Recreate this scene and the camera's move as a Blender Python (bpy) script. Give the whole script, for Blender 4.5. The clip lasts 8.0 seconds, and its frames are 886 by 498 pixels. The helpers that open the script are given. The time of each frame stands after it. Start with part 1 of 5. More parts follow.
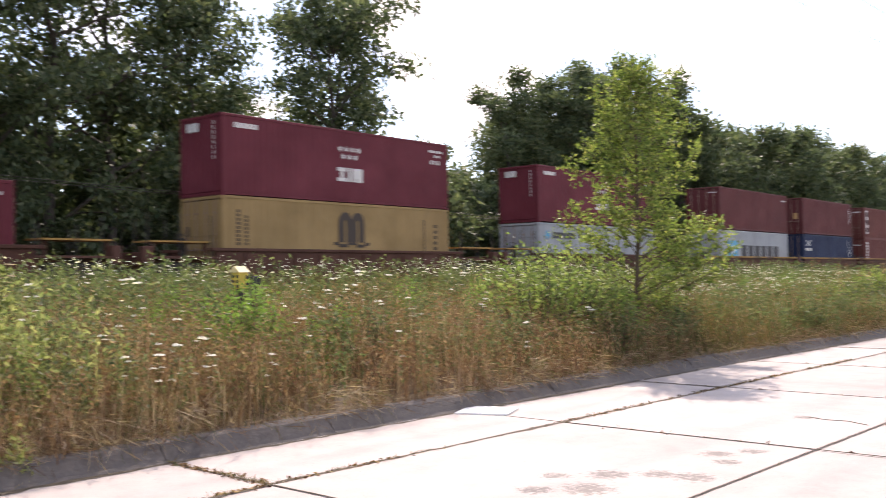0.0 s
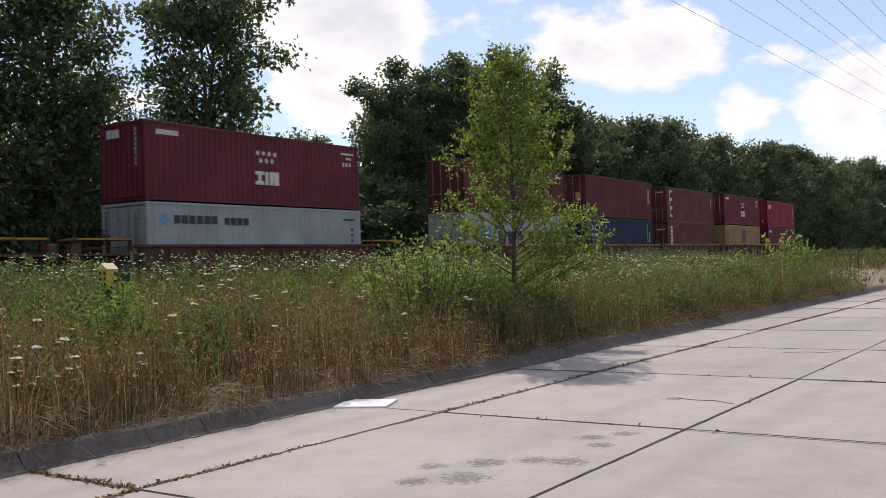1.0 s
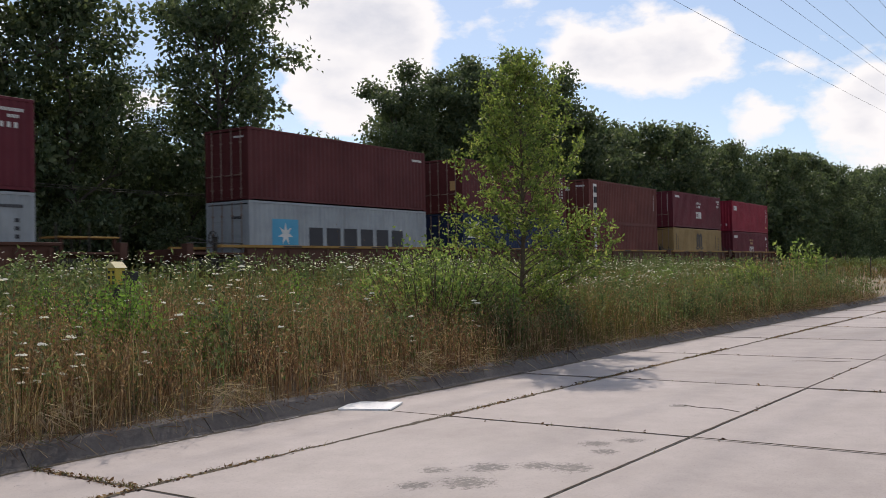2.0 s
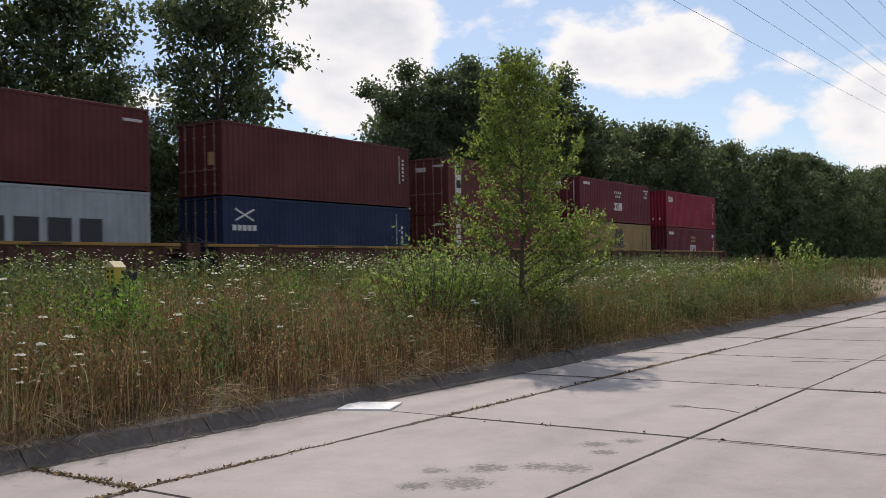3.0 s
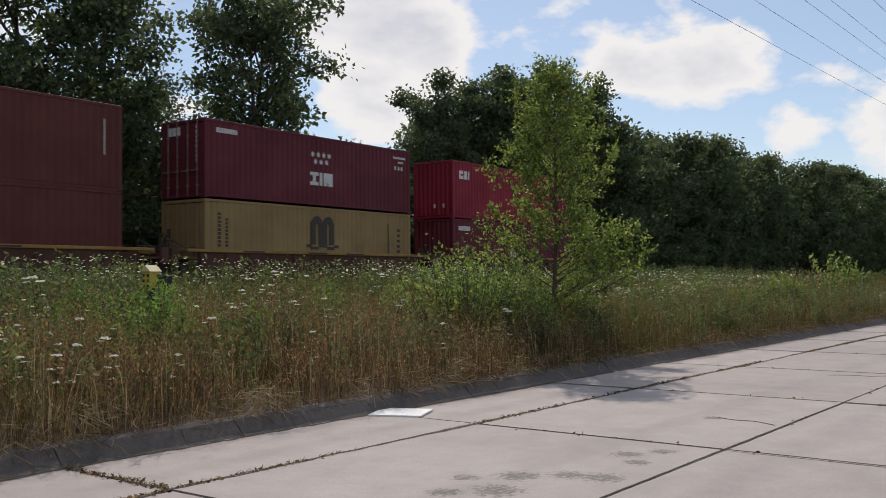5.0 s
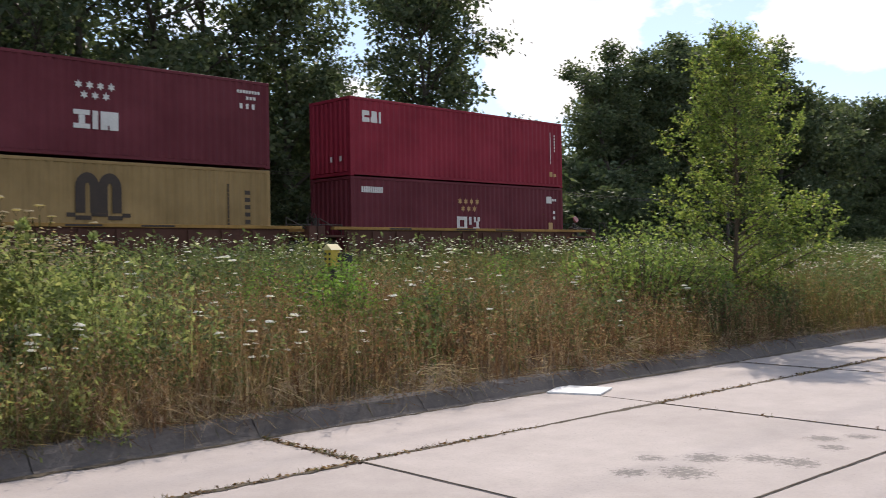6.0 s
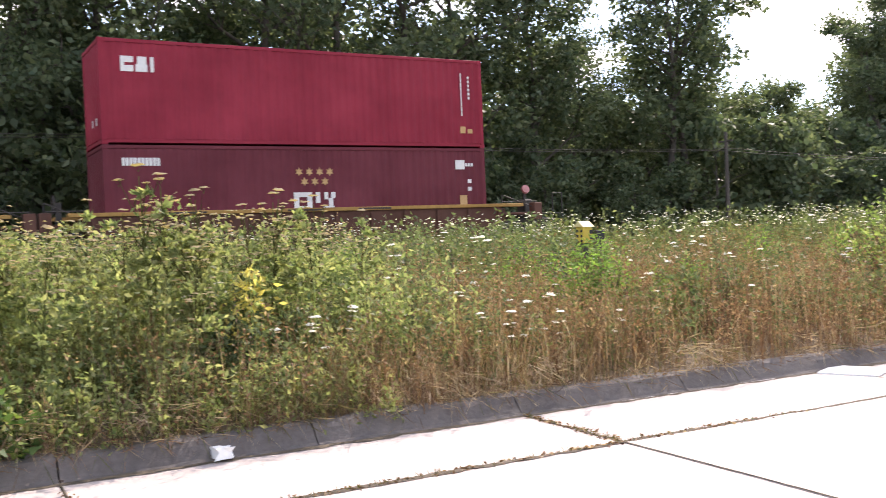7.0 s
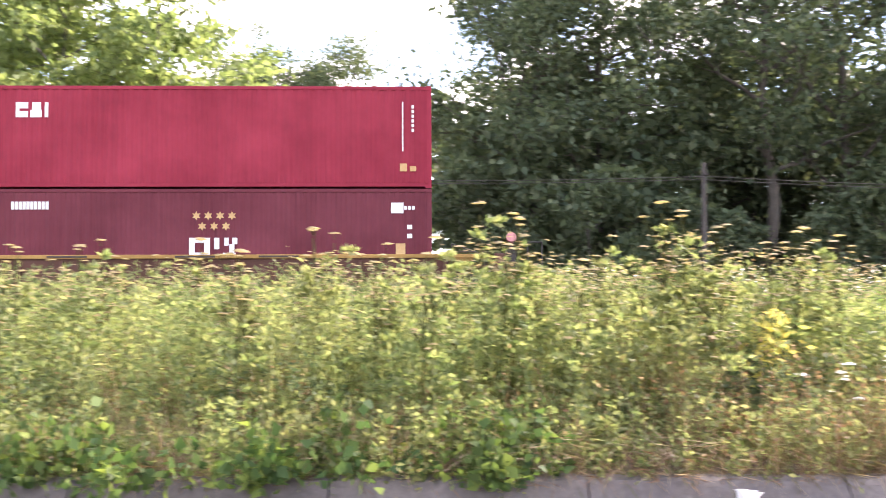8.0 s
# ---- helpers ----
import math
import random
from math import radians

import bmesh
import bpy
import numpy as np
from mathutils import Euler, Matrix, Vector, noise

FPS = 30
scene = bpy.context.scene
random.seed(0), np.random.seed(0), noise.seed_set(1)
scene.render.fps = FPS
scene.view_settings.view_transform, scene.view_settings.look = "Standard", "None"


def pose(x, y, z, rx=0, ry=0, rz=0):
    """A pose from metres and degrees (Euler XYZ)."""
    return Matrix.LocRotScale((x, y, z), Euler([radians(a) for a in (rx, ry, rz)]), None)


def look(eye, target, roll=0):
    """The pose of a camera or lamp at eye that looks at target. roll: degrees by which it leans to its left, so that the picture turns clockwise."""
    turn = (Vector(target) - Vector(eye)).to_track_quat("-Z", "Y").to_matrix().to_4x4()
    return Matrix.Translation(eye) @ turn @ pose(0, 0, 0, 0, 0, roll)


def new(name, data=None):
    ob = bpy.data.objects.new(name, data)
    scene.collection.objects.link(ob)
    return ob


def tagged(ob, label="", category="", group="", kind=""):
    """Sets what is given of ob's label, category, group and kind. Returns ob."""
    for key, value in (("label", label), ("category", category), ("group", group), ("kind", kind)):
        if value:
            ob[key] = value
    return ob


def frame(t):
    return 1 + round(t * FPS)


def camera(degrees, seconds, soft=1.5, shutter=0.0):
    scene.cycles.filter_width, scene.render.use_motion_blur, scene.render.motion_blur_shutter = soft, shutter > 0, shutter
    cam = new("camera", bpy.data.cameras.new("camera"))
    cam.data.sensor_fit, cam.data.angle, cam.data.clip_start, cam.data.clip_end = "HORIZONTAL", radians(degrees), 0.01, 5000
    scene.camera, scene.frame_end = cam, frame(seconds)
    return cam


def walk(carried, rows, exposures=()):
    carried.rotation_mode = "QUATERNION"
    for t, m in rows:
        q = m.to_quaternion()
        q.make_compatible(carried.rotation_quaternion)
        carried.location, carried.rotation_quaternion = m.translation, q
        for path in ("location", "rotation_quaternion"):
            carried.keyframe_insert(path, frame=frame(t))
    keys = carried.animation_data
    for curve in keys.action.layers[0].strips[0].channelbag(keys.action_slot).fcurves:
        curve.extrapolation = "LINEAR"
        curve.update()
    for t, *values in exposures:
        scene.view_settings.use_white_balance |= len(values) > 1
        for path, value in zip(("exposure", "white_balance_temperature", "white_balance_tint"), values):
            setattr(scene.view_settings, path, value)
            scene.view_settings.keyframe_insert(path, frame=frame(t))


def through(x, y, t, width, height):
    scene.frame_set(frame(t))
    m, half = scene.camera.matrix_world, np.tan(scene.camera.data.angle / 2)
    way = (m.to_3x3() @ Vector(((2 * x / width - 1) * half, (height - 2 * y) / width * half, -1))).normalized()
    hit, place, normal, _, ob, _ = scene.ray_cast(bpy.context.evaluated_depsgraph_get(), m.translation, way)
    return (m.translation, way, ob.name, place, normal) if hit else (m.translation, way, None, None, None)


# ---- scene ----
cam = camera(49.59, 8.0, soft=0.8, shutter=0.2)
PATH = [
    (0, pose(-0.096, -0.020, 1.556, 91.66, 0.88, -49.90)),
    (0.2, pose(-0.103, 0.012, 1.548, 91.21, 0.92, -54.36)),
    (0.5, pose(-0.069, 0.045, 1.538, 90.63, 1.80, -56.49)),
    (1, pose(0.011, -0.014, 1.546, 91.01, 2.04, -56.96)),
    (1.5, pose(0.050, -0.047, 1.552, 91.09, 1.50, -57.10)),
    (2, pose(0.056, -0.031, 1.544, 91.22, 1.24, -56.34)),
    (3.5, pose(0.071, -0.022, 1.552, 91.23, 1.05, -56.49)),
    (4, pose(0.078, -0.029, 1.516, 91.79, 0.65, -56.60)),
    (5.5, pose(0.067, 0.032, 1.527, 91.11, 0.64, -50.82)),
    (6, pose(0.016, 0.065, 1.543, 90.45, 0.90, -44.42)),
    (6.5, pose(-0.013, 0.057, 1.561, 90.71, 0.93, -36.68)),
    (7, pose(-0.082, 0.051, 1.607, 89.32, 2.44, -29.69)),
    (7.5, pose(-0.216, 0.138, 1.574, 91.74, 1.33, -18.82)),
    (7.8, pose(-0.345, 0.210, 1.547, 92.12, 0.24, -8.48)),
    (8, pose(-0.425, 0.183, 1.538, 92.71, 0.21, -1.57)),
]
walk(cam, PATH, exposures=((0, 1.06, 6900, 22), (0.25, 0.65, 6800, 20), (0.5, 0.15, 6700, 17), (1, -0.05, 6600, 15), (2, -0.15, 6550, 14), (3.5, -0.22, 6520, 13), (5.5, -0.35, 6520, 12), (6, 0.28, 6560, 14), (6.5, 1.17, 6600, 17), (7, 1.5, 6750, 20), (7.5, 2.22, 6700, 24), (8, 2.44, 6750, 26)))

# ---- world, sun ----
SUN_DIR = Vector((0.79, 0.61, 0.88)).normalized()
world = bpy.data.worlds.new("world")
scene.world = world
world.use_nodes = True


def link(tree, a, b):
    tree.links.new(a, b)


def make_sky():
    t = world.node_tree
    bg = t.nodes["Background"]
    bg.inputs[1].default_value = 0.122
    sky = t.nodes.new("ShaderNodeTexSky")
    sky.sky_type = 'NISHITA'
    sky.sun_disc = False
    sky.sun_elevation = math.asin(SUN_DIR.z)
    sky.sun_rotation = math.atan2(SUN_DIR.x, SUN_DIR.y)
    sky.dust_density, sky.air_density, sky.ozone_density = 0.3, 1.0, 2.5
    co = t.nodes.new("ShaderNodeTexCoord")
    mp = t.nodes.new("ShaderNodeMapping")
    mp.inputs["Scale"].default_value = (1, 1, 1.9)
    link(t, co.outputs["Generated"], mp.inputs[0])
    n1 = t.nodes.new("ShaderNodeTexNoise")
    n1.inputs["Scale"].default_value = 8.0
    n1.inputs["Detail"].default_value = 9
    n1.inputs["Roughness"].default_value = 0.55
    link(t, mp.outputs[0], n1.inputs[0])
    calm = t.nodes.new("ShaderNodeMapRange")
    calm.inputs["To Min"].default_value, calm.inputs["To Max"].default_value = -0.10, 0.98
    link(t, n1.outputs[0], calm.inputs[0])
    total = calm.outputs[0]
    # large cumulus heaps: direction (azimuth, elevation) and size
    for az, el, size, tall in ((-51.2, 13.5, .10, .30), (-54.4, 14.2, .07, .26), (-49.5, 10.5, .06, .26), (-50, 17, .10, .28), (-65.2, 12.6, .06, .30), (-68.6, 11.6, .065, .30),
                               (-72.2, 11.4, .06, .28), (-70.5, 13.6, .05, .16), (-77.8, 9.3, .065, .34), (-81.0, 10.2, .05, .32), (-80.2, 7.2, .06, .32), (-74.4, 7.6, .045, .32),
                               (-86, 9, .08, .25), (-46, 18, .12, .25), (6, 16, .30, .25), (-12, 24, .3, .2), (-90, 16, .15, .2), (60, 25, .5, .2), (150, 30, .6, .2), (-140, 30, .6, .2)):
        a, e = radians(az), radians(el)
        d = t.nodes.new("ShaderNodeVectorMath")
        d.operation = 'DISTANCE'
        d.inputs[1].default_value = (-math.sin(a) * math.cos(e), math.cos(a) * math.cos(e), math.sin(e))
        link(t, co.outputs["Generated"], d.inputs[0])
        r = t.nodes.new("ShaderNodeMapRange")
        r.inputs["From Min"].default_value = size
        r.inputs["From Max"].default_value = 0
        r.inputs["To Max"].default_value = tall
        link(t, d.outputs["Value"], r.inputs[0])
        add = t.nodes.new("ShaderNodeMath")
        add.operation = 'ADD'
        link(t, total, add.inputs[0])
        link(t, r.outputs[0], add.inputs[1])
        total = add.outputs[0]
    ramp = t.nodes.new("ShaderNodeValToRGB")
    ramp.color_ramp.elements[0].position = 0.525
    ramp.color_ramp.elements[1].position = 0.63
    link(t, total, ramp.inputs[0])
    # thick parts of a cloud are greyer
    shade = t.nodes.new("ShaderNodeValToRGB")
    shade.color_ramp.elements[0].position = 0.70
    shade.color_ramp.elements[0].color = (9.0, 8.9, 8.8, 1)
    shade.color_ramp.elements[1].position = 0.95
    shade.color_ramp.elements[1].color = (6.6, 6.8, 7.3, 1)
    link(t, total, shade.inputs[0])
    mix = t.nodes.new("ShaderNodeMix")
    mix.data_type = 'RGBA'
    link(t, ramp.outputs[0], mix.inputs["Factor"])
    hazy = t.nodes.new("ShaderNodeMix")
    hazy.data_type = 'RGBA'
    hazy.inputs["Factor"].default_value = 0.22
    hazy.inputs["B"].default_value = (6.5, 7.2, 8.0, 1)
    link(t, sky.outputs[0], hazy.inputs["A"])
    link(t, hazy.outputs["Result"], mix.inputs["A"])
    link(t, shade.outputs[0], mix.inputs["B"])
    link(t, mix.outputs["Result"], bg.inputs[0])


make_sky()
sun = new("sun", bpy.data.lights.new("sun", "SUN"))
sun.data.energy, sun.data.angle, sun.data.color = 3.5, radians(0.6), (1.0, 0.92, 0.82)
sun.matrix_world = look((0, 0, 60), Vector((0, 0, 60)) - SUN_DIR)


# ---- materials ----
def nodes_of(name):
    m = bpy.data.materials.new(name)
    m.use_nodes = True
    return m, m.node_tree, m.node_tree.nodes["Principled BSDF"]


def noise_node(t, vec, scale, detail=4, rough=0.6):
    n = t.nodes.new("ShaderNodeTexNoise")
    n.inputs["Scale"].default_value, n.inputs["Detail"].default_value, n.inputs["Roughness"].default_value = scale, detail, rough
    if vec:
        link(t, vec, n.inputs[0])
    return n.outputs[0]


def ramp_node(t, fac, stops):
    r = t.nodes.new("ShaderNodeValToRGB")
    e = r.color_ramp.elements
    while len(e) < len(stops):
        e.new(0.5)
    for el, (p, c) in zip(e, stops):
        el.position, el.color = p, (*c, 1)
    link(t, fac, r.inputs[0])
    return r.outputs[0]


def mix_node(t, fac, a, b, how='MIX'):
    m = t.nodes.new("ShaderNodeMix")
    m.data_type, m.blend_type = 'RGBA', how
    for v, k in ((fac, "Factor"), (a, "A"), (b, "B")):
        if isinstance(v, (int, float)):
            m.inputs[k].default_value = v
        elif isinstance(v, tuple):
            m.inputs[k].default_value = (*v, 1)
        else:
            link(t, v, m.inputs[k])
    return m.outputs["Result"]


def bump_node(t, height, bsdf, strength, distance):
    b = t.nodes.new("ShaderNodeBump")
    b.inputs["Strength"].default_value, b.inputs["Distance"].default_value = strength, distance
    link(t, height, b.inputs["Height"])
    link(t, b.outputs[0], bsdf.inputs["Normal"])


def coords(t, kind="Object", scale=(1, 1, 1)):
    c = t.nodes.new("ShaderNodeTexCoord")
    m = t.nodes.new("ShaderNodeMapping")
    m.inputs["Scale"].default_value = scale
    link(t, c.outputs[kind], m.inputs[0])
    return m.outputs[0]


def position(t):
    return t.nodes.new("ShaderNodeNewGeometry").outputs["Position"]


def surface(name, dark, light, big, fine, rough=0.8, metal=0.0, bump=0.3, dist=0.01, vec=None):
    """Colour between two tones by a large and a fine grain, with relief."""
    m, t, b = nodes_of(name)
    v = coords(t) if vec is None else vec(t)
    n1, n2 = noise_node(t, v, big, 5), noise_node(t, v, fine, 6, 0.7)
    f = mix_node(t, 0.5, n1, n2)
    link(t, ramp_node(t, f, ((0.3, dark), (0.7, light))), b.inputs["Base Color"])
    b.inputs["Roughness"].default_value, b.inputs["Metallic"].default_value = rough, metal
    bump_node(t, n2, b, bump, dist)
    return m


def paint(name, base, wear=(0.10, 0.05, 0.03), rough=0.6, dirt=0.35):
    """Old container paint: faded patches, grime that runs down, a little rust."""
    m, t, b = nodes_of(name)
    v = coords(t)
    streak = noise_node(t, coords(t, "Object", (3.5, 3.5, 0.22)), 1.6, 6, 0.65)
    blotch = noise_node(t, v, 0.45, 5)
    speck = noise_node(t, v, 7.0, 8, 0.75)
    faded = tuple(min(1, c * 1.22 + 0.012) for c in base)
    deep = tuple(c * 0.78 for c in base)
    c = ramp_node(t, blotch, ((0.3, deep), (0.7, faded)))
    c = mix_node(t, ramp_node(t, streak, ((0.48, (0, 0, 0)), (0.8, (dirt, dirt, dirt)))), c, tuple(x * 0.45 + 0.012 for x in base))
    c = mix_node(t, ramp_node(t, speck, ((0.68, (0, 0, 0)), (0.76, (0.75, 0.75, 0.75)))), c, wear)
    link(t, c, b.inputs["Base Color"])
    b.inputs["Roughness"].default_value = rough
    b.inputs["Specular IOR Level"].default_value = 0.18
    bump_node(t, speck, b, 0.15, 0.004)
    return m


def leaf(name, stops, through=0.45, patch=0.5, patch_colour=(0.12, 0.13, 0.03), rough=0.6, scale=0.35):
    """Thin leaves: each one its own tint, light passes through them."""
    m, t, b = nodes_of(name)
    g = t.nodes.new("ShaderNodeNewGeometry")
    c = ramp_node(t, g.outputs["Random Per Island"], stops)
    n = noise_node(t, g.outputs["Position"], scale, 3)
    c = mix_node(t, ramp_node(t, n, ((0.45, (0, 0, 0)), (0.65, (patch, patch, patch)))), c, patch_colour)
    link(t, c, b.inputs["Base Color"])
    b.inputs["Roughness"].default_value = rough
    b.inputs["Specular IOR Level"].default_value = 0.18
    tr = t.nodes.new("ShaderNodeBsdfTranslucent")
    link(t, mix_node(t, 1.0, c, (1.40, 1.42, 0.92), 'MULTIPLY'), tr.inputs[0])
    mx = t.nodes.new("ShaderNodeMixShader")
    mx.inputs[0].default_value = through
    link(t, b.outputs[0], mx.inputs[1])
    link(t, tr.outputs[0], mx.inputs[2])
    link(t, mx.outputs[0], t.nodes["Material Output"].inputs[0])
    return m


def concrete(name):
    m, t, b = nodes_of(name)
    p = position(t)
    info = t.nodes.new("ShaderNodeObjectInfo")
    big, mid, fine = noise_node(t, p, 0.35, 5), noise_node(t, p, 2.2, 7, 0.7), noise_node(t, p, 45, 6, 0.7)
    c = ramp_node(t, mix_node(t, 0.5, big, mid), ((0.33, (0.35, 0.298, 0.27)), (0.66, (0.49, 0.425, 0.39))))
    tone = t.nodes.new("ShaderNodeMapRange")
    tone.inputs["To Min"].default_value, tone.inputs["To Max"].default_value = 0.9, 1.06
    link(t, info.outputs["Random"], tone.inputs[0])
    c = mix_node(t, 1.0, c, tone.outputs[0], 'MULTIPLY')
    c = mix_node(t, ramp_node(t, fine, ((0.35, (0.3, 0.3, 0.3)), (0.5, (0, 0, 0)))), c, (0.25, 0.23, 0.2))
    # broken dark stains in the middle of some slabs
    spot = noise_node(t, p, 19, 8, 0.85)
    for x, y, r in ((5.67, 3.99, .22), (6.17, 4.15, .2), (5.93, 3.70, .34), (6.45, 3.84, .3), (6.68, 3.54, .26), (6.74, 3.28, .3), (7.74, 3.53, .24), (7.44, 3.31, .2), (8.02, 3.33, .2), (10.2, 3.66, .2)):
        d = t.nodes.new("ShaderNodeVectorMath")
        d.operation = 'DISTANCE'
        d.inputs[1].default_value = (x, y, 0)
        link(t, p, d.inputs[0])
        near = t.nodes.new("ShaderNodeMapRange")
        near.inputs["From Min"].default_value, near.inputs["From Max"].default_value, near.inputs["To Max"].default_value = r, r * 0.3, 0.22
        link(t, d.outputs["Value"], near.inputs[0])
        s = t.nodes.new("ShaderNodeMath")
        link(t, spot, s.inputs[0])
        link(t, near.outputs[0], s.inputs[1])
        c = mix_node(t, ramp_node(t, s.outputs[0], ((0.64, (0, 0, 0)), (0.70, (0.85, 0.85, 0.85)))), c, (0.14, 0.125, 0.11))
    # tyre-dark drift along the way
    wav = noise_node(t, coords(t, "Object", (0.05, 1.2, 1)), 1.0, 3)
    c = mix_node(t, ramp_node(t, wav, ((0.55, (0, 0, 0)), (0.75, (0.25, 0.25, 0.25)))), c, (0.27, 0.25, 0.22))
    link(t, c, b.inputs["Base Color"])
    b.inputs["Roughness"].default_value = 0.85
    bump_node(t, mix_node(t, 0.6, mid, fine), b, 0.35, 0.006)
    return m


M_CONCRETE = concrete("worn_concrete")
M_KERB = surface("kerb_concrete", (0.06, 0.05, 0.046), (0.15, 0.13, 0.12), 0.9, 18, 0.9, 0, 0.7, 0.015, position)
M_SOIL = surface("dry_soil", (0.07, 0.05, 0.03), (0.19, 0.14, 0.085), 0.4, 9, 0.95, 0, 0.8, 0.03, position)
def add_dirt_patch(m):
    """Bare pale dirt where the kerb has broken up."""
    t = m.node_tree
    b = t.nodes["Principled BSDF"]
    old = b.inputs["Base Color"].links[0].from_socket
    p = position(t)
    d = t.nodes.new("ShaderNodeVectorMath")
    d.operation = 'DISTANCE'
    d.inputs[1].default_value = (56, 9, 0.3)
    link(t, p, d.inputs[0])
    r = t.nodes.new("ShaderNodeMapRange")
    r.inputs["From Min"].default_value, r.inputs["From Max"].default_value = 19, 9
    link(t, d.outputs["Value"], r.inputs[0])
    f = mix_node(t, 1.0, r.outputs[0], ramp_node(t, noise_node(t, p, 0.5, 5), ((0.3, (0.3, 0.3, 0.3)), (0.6, (1, 1, 1)))), 'MULTIPLY')
    link(t, mix_node(t, f, old, (0.27, 0.21, 0.125)), b.inputs["Base Color"])


add_dirt_patch(M_SOIL)
M_JOINT = surface("joint_dirt", (0.04, 0.03, 0.02), (0.12, 0.09, 0.055), 2, 30, 0.95, 0, 0.8, 0.01, position)
M_BALLAST = surface("ballast_stone", (0.08, 0.075, 0.07), (0.28, 0.26, 0.24), 0.6, 16, 0.9, 0, 1.0, 0.05, position)
M_TIE = surface("creosoted_wood", (0.03, 0.022, 0.017), (0.10, 0.075, 0.055), 2, 24, 0.85)
M_RAIL = surface("rail_steel", (0.12, 0.07, 0.045), (0.25, 0.16, 0.11), 1, 14, 0.5, 0.6)
M_BARK = surface("grey_bark", (0.035, 0.03, 0.025), (0.13, 0.11, 0.09), 3, 22, 0.9, 0, 0.9, 0.02)
M_TWIG = surface("brown_twig", (0.05, 0.035, 0.022), (0.14, 0.10, 0.065), 4, 30, 0.85)
M_POLE = surface("weathered_pole", (0.03, 0.025, 0.02), (0.10, 0.085, 0.07), 2, 20, 0.85)
M_WIRE = surface("dark_wire", (0.03, 0.03, 0.03), (0.07, 0.07, 0.07), 1, 10, 0.5, 0.5)
M_MAROON = paint("maroon_paint", (0.120, 0.018, 0.028), dirt=0.18)
M_DARKRED = paint("dark_red_paint", (0.098, 0.021, 0.022))
M_BROWNRED = paint("brown_red_paint", (0.118, 0.030, 0.024))
M_BRIGHTRED = paint("bright_red_paint", (0.235, 0.014, 0.032), dirt=0.2)
M_TAN = paint("sand_paint", (0.285, 0.19, 0.08))
M_GREY = paint("light_grey_paint", (0.31, 0.33, 0.35))
M_BLUE = paint("navy_paint", (0.012, 0.023, 0.064))
M_CARBROWN = paint("oxide_brown_paint", (0.085, 0.036, 0.024), rough=0.7, dirt=0.6)
M_CARYELLOW = paint("dull_yellow_paint", (0.33, 0.19, 0.055), rough=0.7, dirt=0.5)
M_STEEL = surface("grimy_steel", (0.025, 0.022, 0.02), (0.075, 0.065, 0.055), 1.5, 18, 0.7, 0.3)
M_BAR = surface("galvanised_bar", (0.16, 0.10, 0.08), (0.33, 0.24, 0.2), 2, 20, 0.5, 0.3)
M_WHITE = surface("white_marking", (0.50, 0.49, 0.47), (0.74, 0.73, 0.71), 1.2, 14, 0.6)
M_OCHRE = surface("faded_ochre_marking", (0.38, 0.22, 0.08), (0.55, 0.36, 0.16), 1.2, 14, 0.6)
M_DARKMARK = surface("dark_marking", (0.012, 0.012, 0.02), (0.03, 0.028, 0.035), 1.2, 14, 0.6)
M_BROWNMARK = surface("dark_brown_marking", (0.022, 0.014, 0.010), (0.05, 0.03, 0.02), 1.2, 14, 0.6)
M_SKYMARK = surface("sky_blue_marking", (0.04, 0.25, 0.42), (0.08, 0.36, 0.55), 1.2, 14, 0.6)
M_PEDESTAL = surface("yellow_enamel", (0.40, 0.29, 0.03), (0.62, 0.47, 0.06), 3, 30, 0.5)
M_CAP = surface("pale_yellow_cap", (0.50, 0.42, 0.18), (0.70, 0.60, 0.30), 3, 30, 0.6)
M_HOLE = surface("dark_plastic_and_slot_shade", (0.012, 0.012, 0.012), (0.03, 0.03, 0.03), 4, 30, 0.6)
M_BOARD = surface("white_board", (0.62, 0.62, 0.61), (0.82, 0.82, 0.81), 1.5, 20, 0.6, 0, 0.1)
M_PINK = surface("pale_red_lens", (0.30, 0.10, 0.10), (0.5, 0.22, 0.2), 4, 30, 0.4)

G = ((0.0, (0.042, 0.068, 0.032)), (0.5, (0.092, 0.130, 0.060)), (1.0, (0.195, 0.23, 0.12)))
M_SHRUBLEAF = leaf("mid_green_shrub_leaf", ((0.0, (0.085, 0.14, 0.045)), (0.6, (0.175, 0.245, 0.08)), (1.0, (0.30, 0.355, 0.13))), 0.57, 0.3, (0.21, 0.255, 0.08), 0.5, 1.2)
M_PARSNIPLEAF = leaf("yellow_green_weed_leaf", ((0.0, (0.108, 0.155, 0.06)), (0.5, (0.20, 0.245, 0.105)), (1.0, (0.33, 0.34, 0.165))), 0.57, 0.35, (0.28, 0.26, 0.13), 0.6, 0.9)
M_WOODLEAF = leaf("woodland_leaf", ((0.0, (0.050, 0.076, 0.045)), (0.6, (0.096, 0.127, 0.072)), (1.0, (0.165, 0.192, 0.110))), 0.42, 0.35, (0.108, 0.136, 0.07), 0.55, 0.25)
M_FARLEAF = leaf("pale_far_leaf", ((0.0, (0.10, 0.145, 0.055)), (1.0, (0.26, 0.31, 0.13))), 0.56, 0.3, (0.22, 0.26, 0.10))
M_SAPLEAF = leaf("fresh_yellow_green_leaf", ((0.0, (0.085, 0.135, 0.04)), (0.55, (0.175, 0.24, 0.07)), (0.9, (0.28, 0.33, 0.10)), (1.0, (0.42, 0.42, 0.15))), 0.56, 0.35, (0.20, 0.25, 0.07), 0.5, 1.2)
